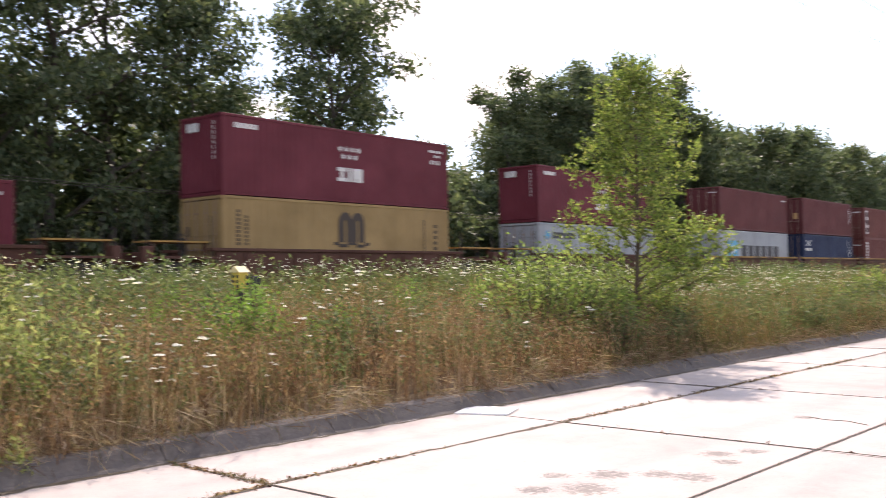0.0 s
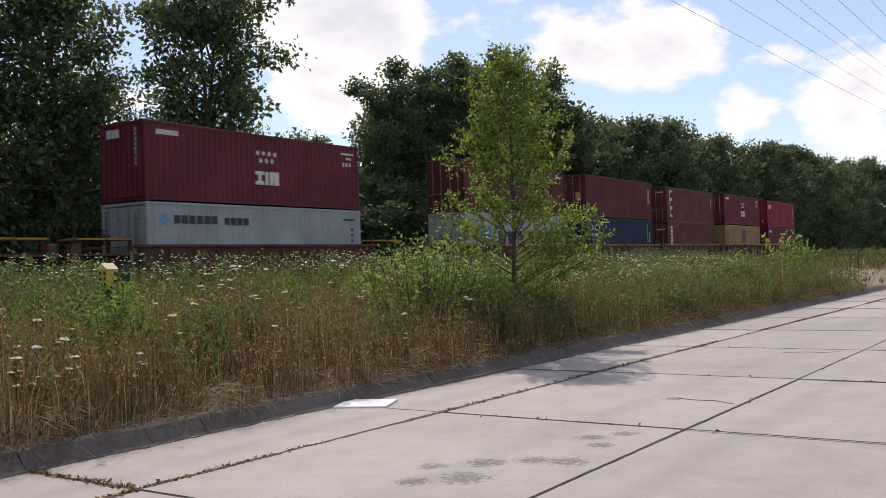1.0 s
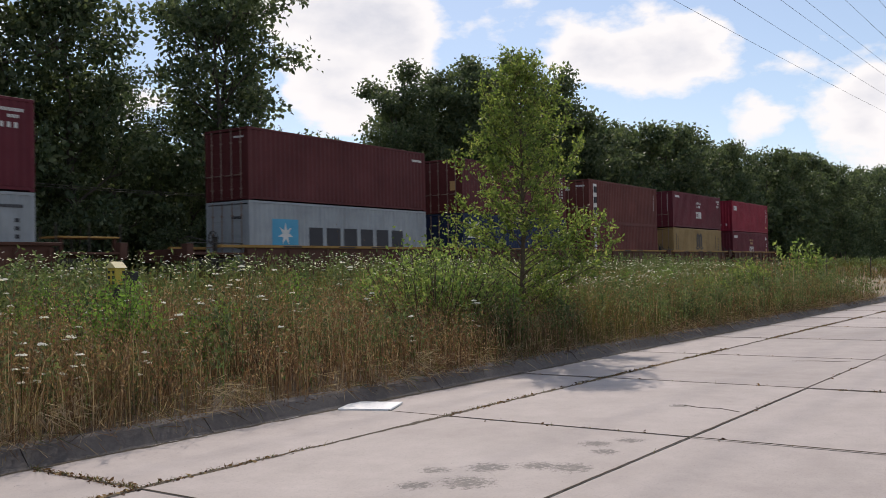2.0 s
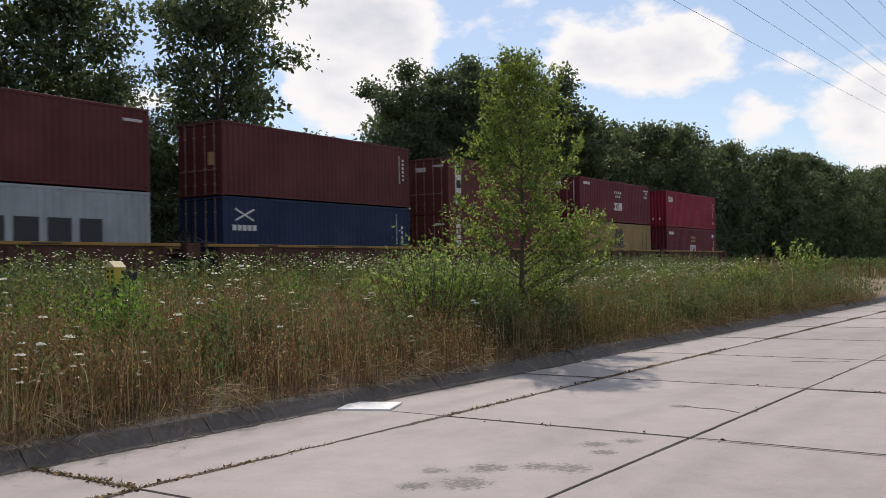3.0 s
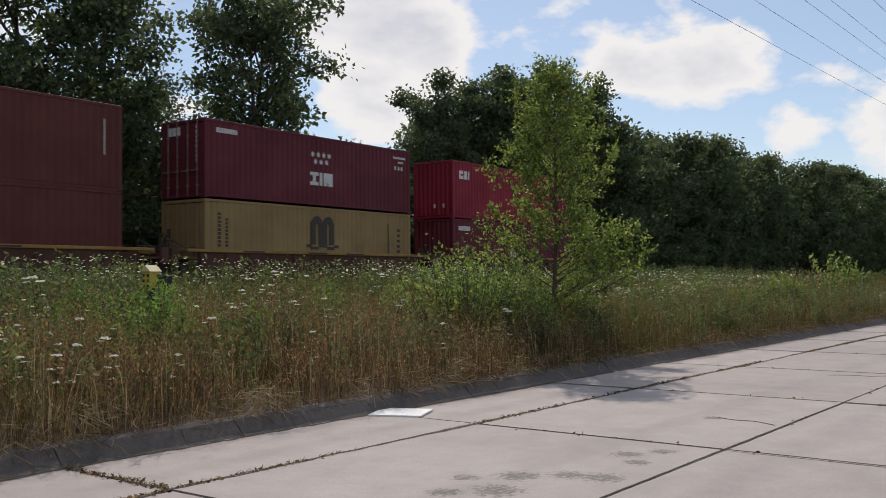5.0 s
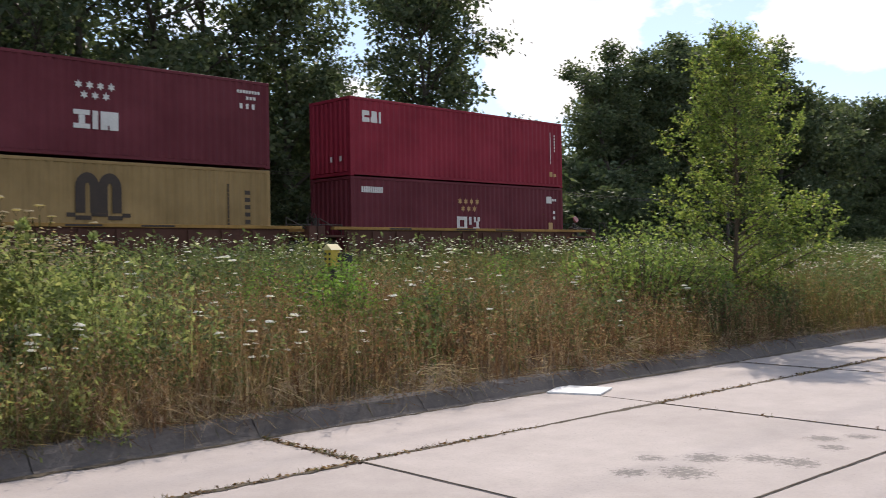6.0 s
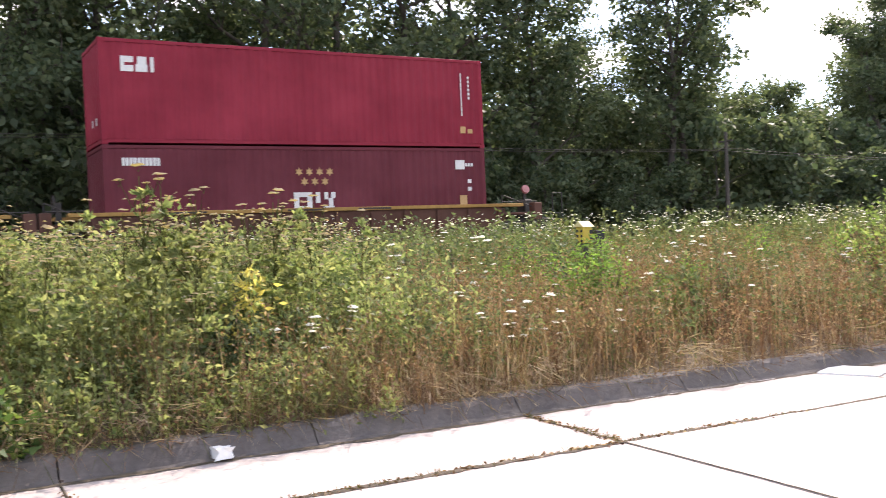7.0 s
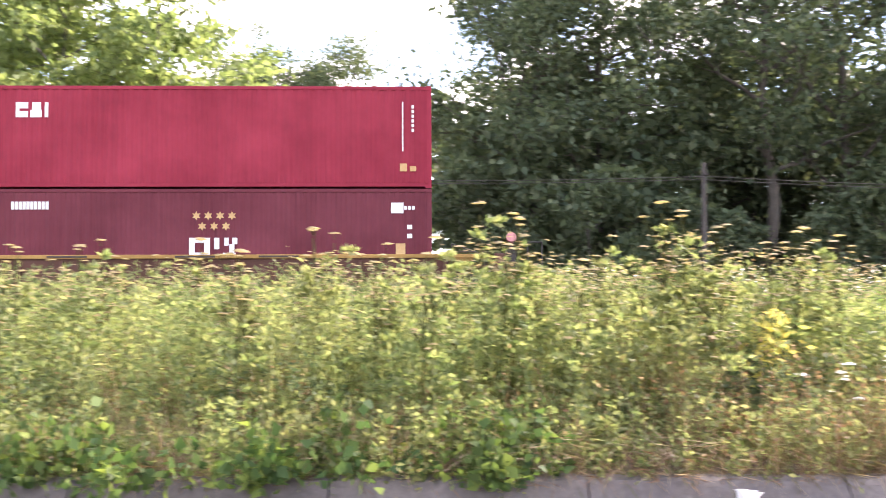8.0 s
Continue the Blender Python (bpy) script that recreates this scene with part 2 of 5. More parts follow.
M_WEEDLEAF = leaf("weed_leaf", G, 0.45, 0.5, (0.145, 0.15, 0.055), 0.6, 0.6)
M_BROADLEAF = leaf("broad_leaf", ((0.0, (0.034, 0.070, 0.024)), (0.7, (0.072, 0.125, 0.036)), (1.0, (0.20, 0.26, 0.06))), 0.42, 0.35, (0.11, 0.13, 0.03), 0.55, 1.6)
M_BRIGHTWEED = leaf("bright_green_weed_leaf", ((0.0, (0.085, 0.165, 0.035)), (1.0, (0.19, 0.30, 0.075))), 0.55, 0.2, (0.16, 0.21, 0.05))
M_GOLD = leaf("yellow_green_umbel", ((0.0, (0.23, 0.19, 0.10)), (0.6, (0.35, 0.28, 0.15)), (1.0, (0.46, 0.33, 0.21))), 0.42, 0.3, (0.28, 0.19, 0.11), 0.7, 0.8)
M_YELLOWLEAF = leaf("yellowed_leaf", ((0.0, (0.46, 0.40, 0.09)), (1.0, (0.70, 0.62, 0.22))), 0.45, 0.1, (0.5, 0.3, 0.06))
M_DRYGRASS = leaf("dry_grass", ((0.0, (0.048, 0.025, 0.017)), (0.35, (0.138, 0.075, 0.047)), (0.75, (0.255, 0.155, 0.097)), (1.0, (0.50, 0.39, 0.27))), 0.33, 0.5, (0.120, 0.088, 0.050), 0.7, 0.55)
M_STRAW = leaf("bleached_straw", ((0.0, (0.20, 0.14, 0.09)), (1.0, (0.46, 0.37, 0.26))), 0.35, 0.3, (0.2, 0.13, 0.07))
M_GREENGRASS = leaf("green_grass", ((0.0, (0.045, 0.060, 0.018)), (0.7, (0.088, 0.098, 0.030)), (1.0, (0.17, 0.15, 0.06))), 0.42, 0.5, (0.135, 0.098, 0.04), 0.7, 0.5)
M_FLOWER = leaf("white_flower", ((0.0, (0.62, 0.62, 0.56)), (1.0, (0.82, 0.82, 0.76))), 0.42, 0.12, (0.66, 0.62, 0.52))
M_SEEDHEAD = leaf("brown_seed_head", ((0.0, (0.11, 0.058, 0.038)), (0.7, (0.27, 0.155, 0.092)), (1.0, (0.46, 0.34, 0.22))), 0.38, 0.4, (0.20, 0.145, 0.07))


# ---- mesh helpers ----
def bm_box(bm, x0, x1, y0, y1, z0, z1, bevel=0.0):
    r = bmesh.ops.create_cube(bm, size=1, matrix=Matrix.Translation(((x0 + x1) / 2, (y0 + y1) / 2, (z0 + z1) / 2)) @ Matrix.Diagonal((x1 - x0, y1 - y0, z1 - z0, 1)))
    if bevel:
        bmesh.ops.bevel(bm, geom=list({e for v in r["verts"] for e in v.link_edges}), offset=bevel, segments=1, affect='EDGES')


def box_mesh(name, x0, x1, y0, y1, z0, z1, material, bevel=0.0):
    bm = bmesh.new()
    bm_box(bm, x0, x1, y0, y1, z0, z1, bevel)
    return finish(name, bm, material)


def finish(name, bm, material):
    me = bpy.data.meshes.new(name)
    bm.to_mesh(me)
    bm.free()
    me.materials.append(material)
    return me


def raw_mesh(name, verts, quads=None, tris=None, material=None, smooth=False):
    """A mesh straight from arrays: verts (n, 3), quads (m, 4), tris (k, 3)."""
    me = bpy.data.meshes.new(name)
    me.vertices.add(len(verts))
    me.vertices.foreach_set("co", np.ascontiguousarray(verts, dtype=np.float32).ravel())
    quads = np.zeros((0, 4), int) if quads is None else np.asarray(quads)
    tris = np.zeros((0, 3), int) if tris is None else np.asarray(tris)
    loops = np.concatenate([quads.ravel(), tris.ravel()]).astype(np.int32)
    me.loops.add(len(loops))
    me.loops.foreach_set("vertex_index", loops)
    starts = np.concatenate([np.arange(len(quads)) * 4, len(quads) * 4 + np.arange(len(tris)) * 3]).astype(np.int32)
    me.polygons.add(len(starts))
    me.polygons.foreach_set("loop_start", starts)
    if smooth:
        me.polygons.foreach_set("use_smooth", np.ones(len(starts), bool))
    me.update(calc_edges=True)
    if material:
        me.materials.append(material)
    return me


def part(name, me, parent, label="", at=None):
    """Links a mesh (or a bmesh's mesh) as one part under a thing or part."""
    ob = new(name, me)
    ob.parent = parent
    if at is not None:
        ob.matrix_local = at
    if label:
        tagged(ob, label)
    return ob


def thing(name, label, category, group="", kind="", me=None, at=None):
    ob = tagged(new(name, me), label, category, group, kind)
    if at is not None:
        ob.matrix_basis = at
    return ob


def tube(points, radii, sides=6):
    """Verts and quads of a tapering tube along points."""
    pts = np.asarray(points, float)
    d = np.gradient(pts, axis=0)
    d /= np.linalg.norm(d, axis=1, keepdims=True) + 1e-9
    ref = np.where(np.abs(d[:, 2:3]) > 0.9, [[1.0, 0, 0]], [[0, 0, 1.0]])
    u = np.cross(d, ref)
    u /= np.linalg.norm(u, axis=1, keepdims=True) + 1e-9
    w = np.cross(d, u)
    a = np.arange(sides) * 2 * math.pi / sides
    ring = u[:, None, :] * np.cos(a)[None, :, None] + w[:, None, :] * np.sin(a)[None, :, None]
    v = (pts[:, None, :] + ring * np.asarray(radii)[:, None, None]).reshape(-1, 3)
    i = np.arange(len(pts) - 1)[:, None] * sides
    j = np.arange(sides)[None, :]
    k = (j + 1) % sides
    q = np.stack([i + j, i + k, i + sides + k, i + sides + j], -1).reshape(-1, 4)
    return v, q


class Bag:
    """Collects verts and faces of many small pieces into one mesh."""

    def __init__(self):
        self.v, self.q, self.t, self.n = [], [], [], 0

    def add(self, v, q=None, t=None):
        self.v.append(v)
        if q is not None:
            self.q.append(np.asarray(q) + self.n)
        if t is not None:
            self.t.append(np.asarray(t) + self.n)
        self.n += len(v)

    def mesh(self, name, material, smooth=False):
        return raw_mesh(name, np.concatenate(self.v), np.concatenate(self.q) if self.q else None, np.concatenate(self.t) if self.t else None, material, smooth)


def unit(a):
    return a / (np.linalg.norm(a, axis=1, keepdims=True) + 1e-9)


def leaves(bag, base, way, length, width, rng):
    """Pointed leaves from base along way, each folded a little along its rib."""
    n = len(base)
    way = unit(way)
    side = unit(np.cross(way, rng.normal(size=(n, 3))))
    up = np.cross(side, way)
    L, W = np.broadcast_to(length, n)[:, None], np.broadcast_to(width, n)[:, None]
    mid = base + way * L * 0.45
    v = np.stack([base, mid + side * W * 0.5 + up * W * 0.15, base + way * L - up * W * 0.2, mid - side * W * 0.5 + up * W * 0.15], 1).reshape(-1, 3)
    bag.add(v, np.arange(n * 4).reshape(n, 4))


def blades(bag, base, height, width, lean, rng):
    """Bent grass blades: a quad below and a tip."""
    n = len(base)
    a = rng.uniform(0, 2 * math.pi, n)
    side = np.stack([np.cos(a), np.sin(a), np.zeros(n)], 1)
    b = a + rng.normal(0, 0.9, n) + math.pi / 2
    out = np.stack([np.cos(b), np.sin(b), np.zeros(n)], 1) * (np.asarray(lean) * height)[:, None]
    z = np.array([[0, 0, 1.0]])
    h, w = height[:, None], np.broadcast_to(width, n)[:, None]
    mid = base + z * h * 0.55 + out * 0.3
    tip = base + z * h * (1 - 0.25 * np.asarray(lean)[:, None]) + out
    v = np.stack([base - side * w * 0.5, base + side * w * 0.5, mid + side * w * 0.4, mid - side * w * 0.4, tip], 1).reshape(-1, 3)
    i = np.arange(n)[:, None] * 5
    bag.add(v, i + np.array([[0, 1, 2, 3]]), i + np.array([[3, 2, 4]]))
    return tip


# ---- ground, road, kerb ----
ROAD = pose(0, 7.25, 0, 0, 0, -1.7)   # origin on the kerb's foot, x along the road, y towards the track
ROAD_INV = ROAD.inverted()
TRACK_Y = 28.29
SOUTH = 27.07
RAIL_TOP = 1.28


def verge_height(x, y):
    """Height of the earth: up from the kerb to the trackbed, level behind it."""
    w = y - 7.25 + 0.0297 * x
    rise = 0.14 + 0.75 * np.clip((w - 0.3) / 13.0, 0, 1) ** 0.9
    bump = 0.05 * np.sin(x * 0.7 + 1.3) * np.sin(y * 0.9) + 0.03 * np.sin(x * 1.9) * np.sin(y * 2.3 + 0.5)
    far = np.clip((x - 34) / 14, 0, 1)
    rise = rise * (1 - 0.35 * far * np.clip((14 - w) / 8, 0, 1))
    h = np.where(w < 0.26, -0.14, rise + bump * np.clip(w - 0.3, 0, 1))
    return h


def make_ground():
    us = np.concatenate([[-1500, -600, -250, -120], np.arange(-60, 130, 1.0), [150, 200, 300, 600, 1500, 3000]])
    ws = np.concatenate([[-1500, -500, -120, -40, -16, -4, 0.0, 0.2, 0.28], np.arange(0.5, 34, 0.8), [40, 60, 100, 250, 700, 2500]])
    c, s = math.cos(radians(-1.7)), math.sin(radians(-1.7))
    U, W = np.meshgrid(us, ws)
    X, Y = U * c - W * s, 7.25 + U * s + W * c
    Z = np.where(W < 0.26, -0.14, verge_height(X, np.maximum(Y, 7.25 - 0.0297 * X + 0.3)))
    v = np.stack([X, Y, Z], -1).reshape(-1, 3)
    n = len(us)
    i = (np.arange(len(ws) - 1)[:, None] * n + np.arange(n - 1)[None, :]).ravel()
    q = np.stack([i, i + 1, i + n + 1, i + n], 1)
    thing("ground", "dry brown earth rising gently from kerb to railway", "ground", kind="structure", me=raw_mesh("ground", v, q, None, M_SOIL, True))


make_ground()


def make_track():
    bm = bmesh.new()
    prof = ((TRACK_Y - 3.4, 0.55), (TRACK_Y - 1.7, 1.06), (TRACK_Y + 1.7, 1.06), (TRACK_Y + 3.4, 0.55))
    rows = [[bm.verts.new((x, y, z)) for y, z in prof] for x in np.linspace(-300, 700, 101)]
    for a, b in zip(rows, rows[1:]):
        for k in range(3):
            bm.faces.new((a[k], b[k], b[k + 1], a[k + 1]))
    bed = thing("ballast", "grey crushed-stone ballast bed under the rails", "trackbed", kind="structure", me=finish("ballast", bm, M_BALLAST))
    for y in (TRACK_Y - 0.72, TRACK_Y + 0.72):
        bm = bmesh.new()
        bm_box(bm, -300, 700, y - 0.035, y + 0.035, RAIL_TOP - 0.04, RAIL_TOP)
        bm_box(bm, -300, 700, y - 0.009, y + 0.009, RAIL_TOP - 0.15, RAIL_TOP - 0.04)
        bm_box(bm, -300, 700, y - 0.07, y + 0.07, RAIL_TOP - 0.17, RAIL_TOP - 0.15)
        part("rail", finish("rail", bm, M_RAIL), bed)
    me = box_mesh("tie", -0.11, 0.11, -1.3, 1.3, 1.0, RAIL_TOP - 0.171, M_TIE, 0.01)
    for k in range(180):
        part("tie", me, bed, at=pose(-15 + k * 0.55, TRACK_Y, 0, 0, 0, random.uniform(-0.8, 0.8)))


make_track()

# slabs: joints along the road at these offsets from the kerb's foot, across it every 3.84 m
JOINTS = [0.0, -1.41, -4.08, -6.75, -9.42, -12.09, -14.76]
PITCH, FIRST = 3.84, 4.68


def slab_mesh(L, W, seed):
    """A slab with chamfered, slightly broken edges; the top lies at 0."""
    r = random.Random(seed)
    bm = bmesh.new()
    def rim(inset, z, jitter):
        pts = []
        for x, y, n in ((0, 0, 8), (1, 0, 6), (1, 1, 8), (0, 1, 6)):
            nx, ny = {(0, 0): (1, 0), (1, 0): (1, 1), (1, 1): (0, 1), (0, 1): (0, 0)}[(x, y)]
            for k in range(n):
                f = k / n
                px, py = x + (nx - x) * f, y + (ny - y) * f
                gx = inset + r.uniform(0, jitter)
                pts.append(bm.verts.new((min(max(px * L, gx), L - gx), min(max(py * W, gx), W - gx), z)))
        return pts
    a, b, c = rim(0.006, -0.12, 0), rim(0.005, -0.008, 0.004), rim(0.008, 0.0, 0.008)
    for p, q in ((a, b), (b, c)):
        for k in range(len(p)):
            bm.faces.new((p[k], p[(k + 1) % len(p)], q[(k + 1) % len(p)], q[k]))
    bm.faces.new(c)
    return finish("slab", bm, M_CONCRETE)


def make_road():
    bm = bmesh.new()
    bm_box(bm, -200, 400, JOINTS[-1] - 10, 0.1, -0.13, -0.022)
    road = thing("road", "pale worn concrete slab road with weedy joints", "road", kind="structure", me=finish("road", bm, M_JOINT), at=ROAD)
    far = Bag()
    for s in range(len(JOINTS) - 1):
        W = JOINTS[s] - JOINTS[s + 1]
        kinds = [slab_mesh(PITCH, W, 10 * s + k) for k in range(3)]
        for k in range(-5, 95):
            u = FIRST + k * PITCH
            if u < 110 and not (s >= 4 and u > 60):
                part("slab", random.choice(kinds), road, at=pose(u + random.uniform(-.003, .003), JOINTS[s + 1], random.uniform(-0.004, 0.003), random.uniform(-.06, .06), random.uniform(-.06, .06), 0))
            else:
                v = np.array([(u + .02, JOINTS[s + 1] + .02, 0), (u + PITCH - .02, JOINTS[s + 1] + .02, 0), (u + PITCH - .02, JOINTS[s] - .02, 0), (u + .02, JOINTS[s] - .02, 0)])
                far.add(v, [[0, 1, 2, 3]])
    tagged(part("far_slabs", far.mesh("far_slabs", M_CONCRETE), road), kind="stuff")
    # dirt and moss that has swelled out of the joints
    rng = np.random.default_rng(4)

    def ribbon(p0, p1, wide, seed):
        n = max(6, int(np.linalg.norm(np.subtract(p1, p0)) / .12))
        s = np.linspace(0, 1, n)[:, None]
        p = np.asarray(p0) + (np.asarray(p1) - np.asarray(p0)) * s
        d = np.subtract(p1, p0) / np.linalg.norm(np.subtract(p1, p0))
        side = np.array([-d[1], d[0]])
        k = np.arange(n)
        w = wide * (.35 + .65 * np.clip(.5 + .5 * np.sin(k * .21 + seed) * np.sin(k * .083 + seed * 2) + rng.normal(0, .3, n), 0, 1.4))
        c = p + side * rng.normal(0, wide * .22, n)[:, None]
        z = np.full((n, 1), .0045)
        v = np.concatenate([np.hstack([c - side * w[:, None], z]), np.hstack([c, z + .006]), np.hstack([c + side * w[:, None], z])])
        i = np.arange(n - 1)
        q = np.concatenate([np.stack([i, i + 1, i + n + 1, i + n], 1), np.stack([i + n, i + n + 1, i + 2 * n + 1, i + 2 * n], 1)])
        part("joint_fill", raw_mesh("joint_fill", v, q, None, M_JOINT), road, "dark dirt and dry moss in joint, dark strip by kerb")

    ribbon((-10, JOINTS[1]), (60, JOINTS[1]), .042, 1)
    # dark strip on the slabs along the kerb's foot
    ribbon((-10, -.05), (42, -.05), .06, 7)
    for j in JOINTS[2:5]:
        ribbon((-10, j), (70, j), .010, j)
    for k in range(-2, 14):
        u = FIRST + k * PITCH
        ribbon((u, -.02), (u, JOINTS[1]), .017 if k == 0 else .008, k)
        ribbon((u, JOINTS[1]), (u, JOINTS[5]), .007, k + 3)
    # cracks that run across two of the slabs
    for crack in (((10.22, 3.62), (10.14, 3.42), (10.16, 3.2), (10.0, 2.95)), ((15.45, 3.75), (15.6, 3.4), (15.55, 3.2), (15.75, 2.96))):
        flat = [(ROAD_INV @ Vector((x, y, 0))).xy for x, y in crack]
        for p, q in zip(flat, flat[1:]):
            ribbon(tuple(p), tuple(q), .007, p[0])
    # rolled kerb in cast lengths
    kerb = thing("kerb", "dark weathered concrete kerb half grown over with grass", "kerb", kind="structure", at=ROAD)
    prof = ((-0.03, -0.1), (-0.03, 0.005), (0.02, 0.025), (0.10, 0.11), (0.14, 0.15), (0.20, 0.165), (0.36, 0.16), (0.36, -0.1))
    metas = []
    for seed in range(3):
        r = random.Random(seed)
        bm = bmesh.new()
        n = 9
        rows = []
        for k in range(n):
            x = 0.006 + (PITCH / 2 - 0.012) * k / (n - 1)
            rows.append([bm.verts.new((x, y + (r.uniform(-.008, .008) if 0 < j < 7 else 0), z + (r.uniform(-.008, .006) if 1 < j < 7 else 0))) for j, (y, z) in enumerate(prof)])
        for a, b in zip(rows, rows[1:]):
            for j in range(len(prof) - 1):
                bm.faces.new((a[j], b[j], b[j + 1], a[j + 1]))
        bm.faces.new(rows[0])
        bm.faces.new(rows[-1][::-1])
        metas.append(finish("kerb_stone", bm, M_KERB))
    for k in range(-14, 19):
        part("kerb_stone", metas[k % 3], kerb, at=pose(FIRST + k * PITCH / 2, random.uniform(-.008, .008), random.uniform(-.01, .005), 0, 0, random.uniform(-.15, .15)))


make_road()


# ---- the train ----
LENGTH, WIDTH = 12.192, 2.438
MESHES = {}


def kept(key, make):
    if key not in MESHES:
        MESHES[key] = make()
    return MESHES[key]


def corrugated(bm, along, x0, x1, z0, z1, face, depth=0.028, pitch=0.278):
    """A wall of upright trapezoid ribs. along: 'x' (face is y) or 'y' (face is x); depth goes inward, by its sign."""
    n = max(2, round((x1 - x0) / pitch))
    p = (x1 - x0) / n
    pts = [(x0, 0)]
    for k in range(n):
        s = x0 + k * p
        pts += [(s + p * .14, 0), (s + p * .39, depth), (s + p * .64, depth), (s + p * .89, 0)]
    pts.append((x1, 0))
    cols = []
    for a, d in pts:
        xy = (a, face + d) if along == 'x' else (face + d, a)
        cols.append((bm.verts.new((*xy, z0)), bm.verts.new((*xy, z1))))
    for a, b in zip(cols, cols[1:]):
        bm.faces.new((a[0], b[0], b[1], a[1]))


def body_mesh(H, doors, material):
    bm = bmesh.new()
    corrugated(bm, 'x', 0.12, LENGTH - 0.12, 0.16, H - 0.10, 0.012)
    corrugated(bm, 'x', 0.12, LENGTH - 0.12, 0.16, H - 0.10, WIDTH - 0.012, -0.028)
    for side, face, d in (("left", 0.02, 0.04), ("right", LENGTH - 0.02, -0.04)):
        if side != doors:
            corrugated(bm, 'y', 0.12, WIDTH - 0.12, 0.18, H - 0.12, face, d)
    bm_box(bm, 0.05, LENGTH - 0.05, 0.05, WIDTH - 0.05, H - 0.06, H - 0.03)
    bm_box(bm, 0.05, LENGTH - 0.05, 0.05, WIDTH - 0.05, 0.05, 0.16)
    return finish("body", bm, material)


def door_mesh(H, material):
    bm = bmesh.new()
    bm_box(bm, 0.0, 0.045, 0.0, 1.09, 0.0, H - 0.30, 0.006)
    for k in range(4):
        z = 0.2 + k * (H - 0.6) / 4
        bm_box(bm, -0.018, 0.0, 0.10, 0.99, z, z + (H - 0.6) / 4 - 0.14, 0.008)
    return finish("door", bm, material)


def bar_mesh(H):
    bm = bmesh.new()
    bmesh.ops.create_cone(bm, cap_ends=True, segments=8, radius1=0.02, radius2=0.02, depth=H - 0.14, matrix=Matrix.Translation((0, 0, (H - 0.14) / 2)))
    for z in (0.35, 0.95, H - 0.7):
        bm_box(bm, -0.03, 0.03, -0.045, 0.045, z, z + 0.07)
    bm_box(bm, -0.035, -0.015, -0.02, 0.36, 0.92, 0.96)
    return finish("locking_bar", bm, M_BAR)


def star_mesh(r, material, points=6, inner=0.5):
    bm = bmesh.new()
    f, b = [], []
    for k in range(points * 2):
        a = math.pi * k / points
        q = r if k % 2 == 0 else r * inner
        f.append(bm.verts.new((q * math.sin(a), 0, q * math.cos(a))))
        b.append(bm.verts.new((q * math.sin(a), 0.008, q * math.cos(a))))
    bm.faces.new(f)
    for k in range(len(f)):
        j = (k + 1) % len(f)
        bm.faces.new((f[k], b[k], b[j], f[j]))
    return finish("star", bm, material)


def mark(parent, name, rects, material, end=False, label=""):
    """Painted shape on the side that faces the road (or, end=True, on the left end): rects (x0, x1, z0, z1)."""
    whole = name in ("logo_block", "emblem", "wave")
    bm = bmesh.new()
    for x0, x1, z0, z1 in rects:
        if end:
            bm_box(bm, -0.024, -0.014, min(x0, x1), max(x0, x1), z0, z1)
        else:
            bm_box(bm, x0, x1, 0.002, 0.013, z0, z1)
        if not whole:
            part(name, finish(name, bm, material), parent, label)
            bm = bmesh.new()
    if whole:
        part(name, finish(name, bm, material), parent, label)
    else:
        bm.free()


def bars(x0, x1, z0, z1, n, gap=0.25):
    """n blocks side by side."""
    p = (x1 - x0) / n
    return [(x0 + k * p, x0 + (k + 1 - gap) * p, z0, z1) for k in range(n)]


def column(x0, x1, z0, z1, n, gap=0.3):
    p = (z1 - z0) / n
    return [(x0, x1, z0 + k * p, z0 + (k + 1 - gap) * p) for k in range(n)]


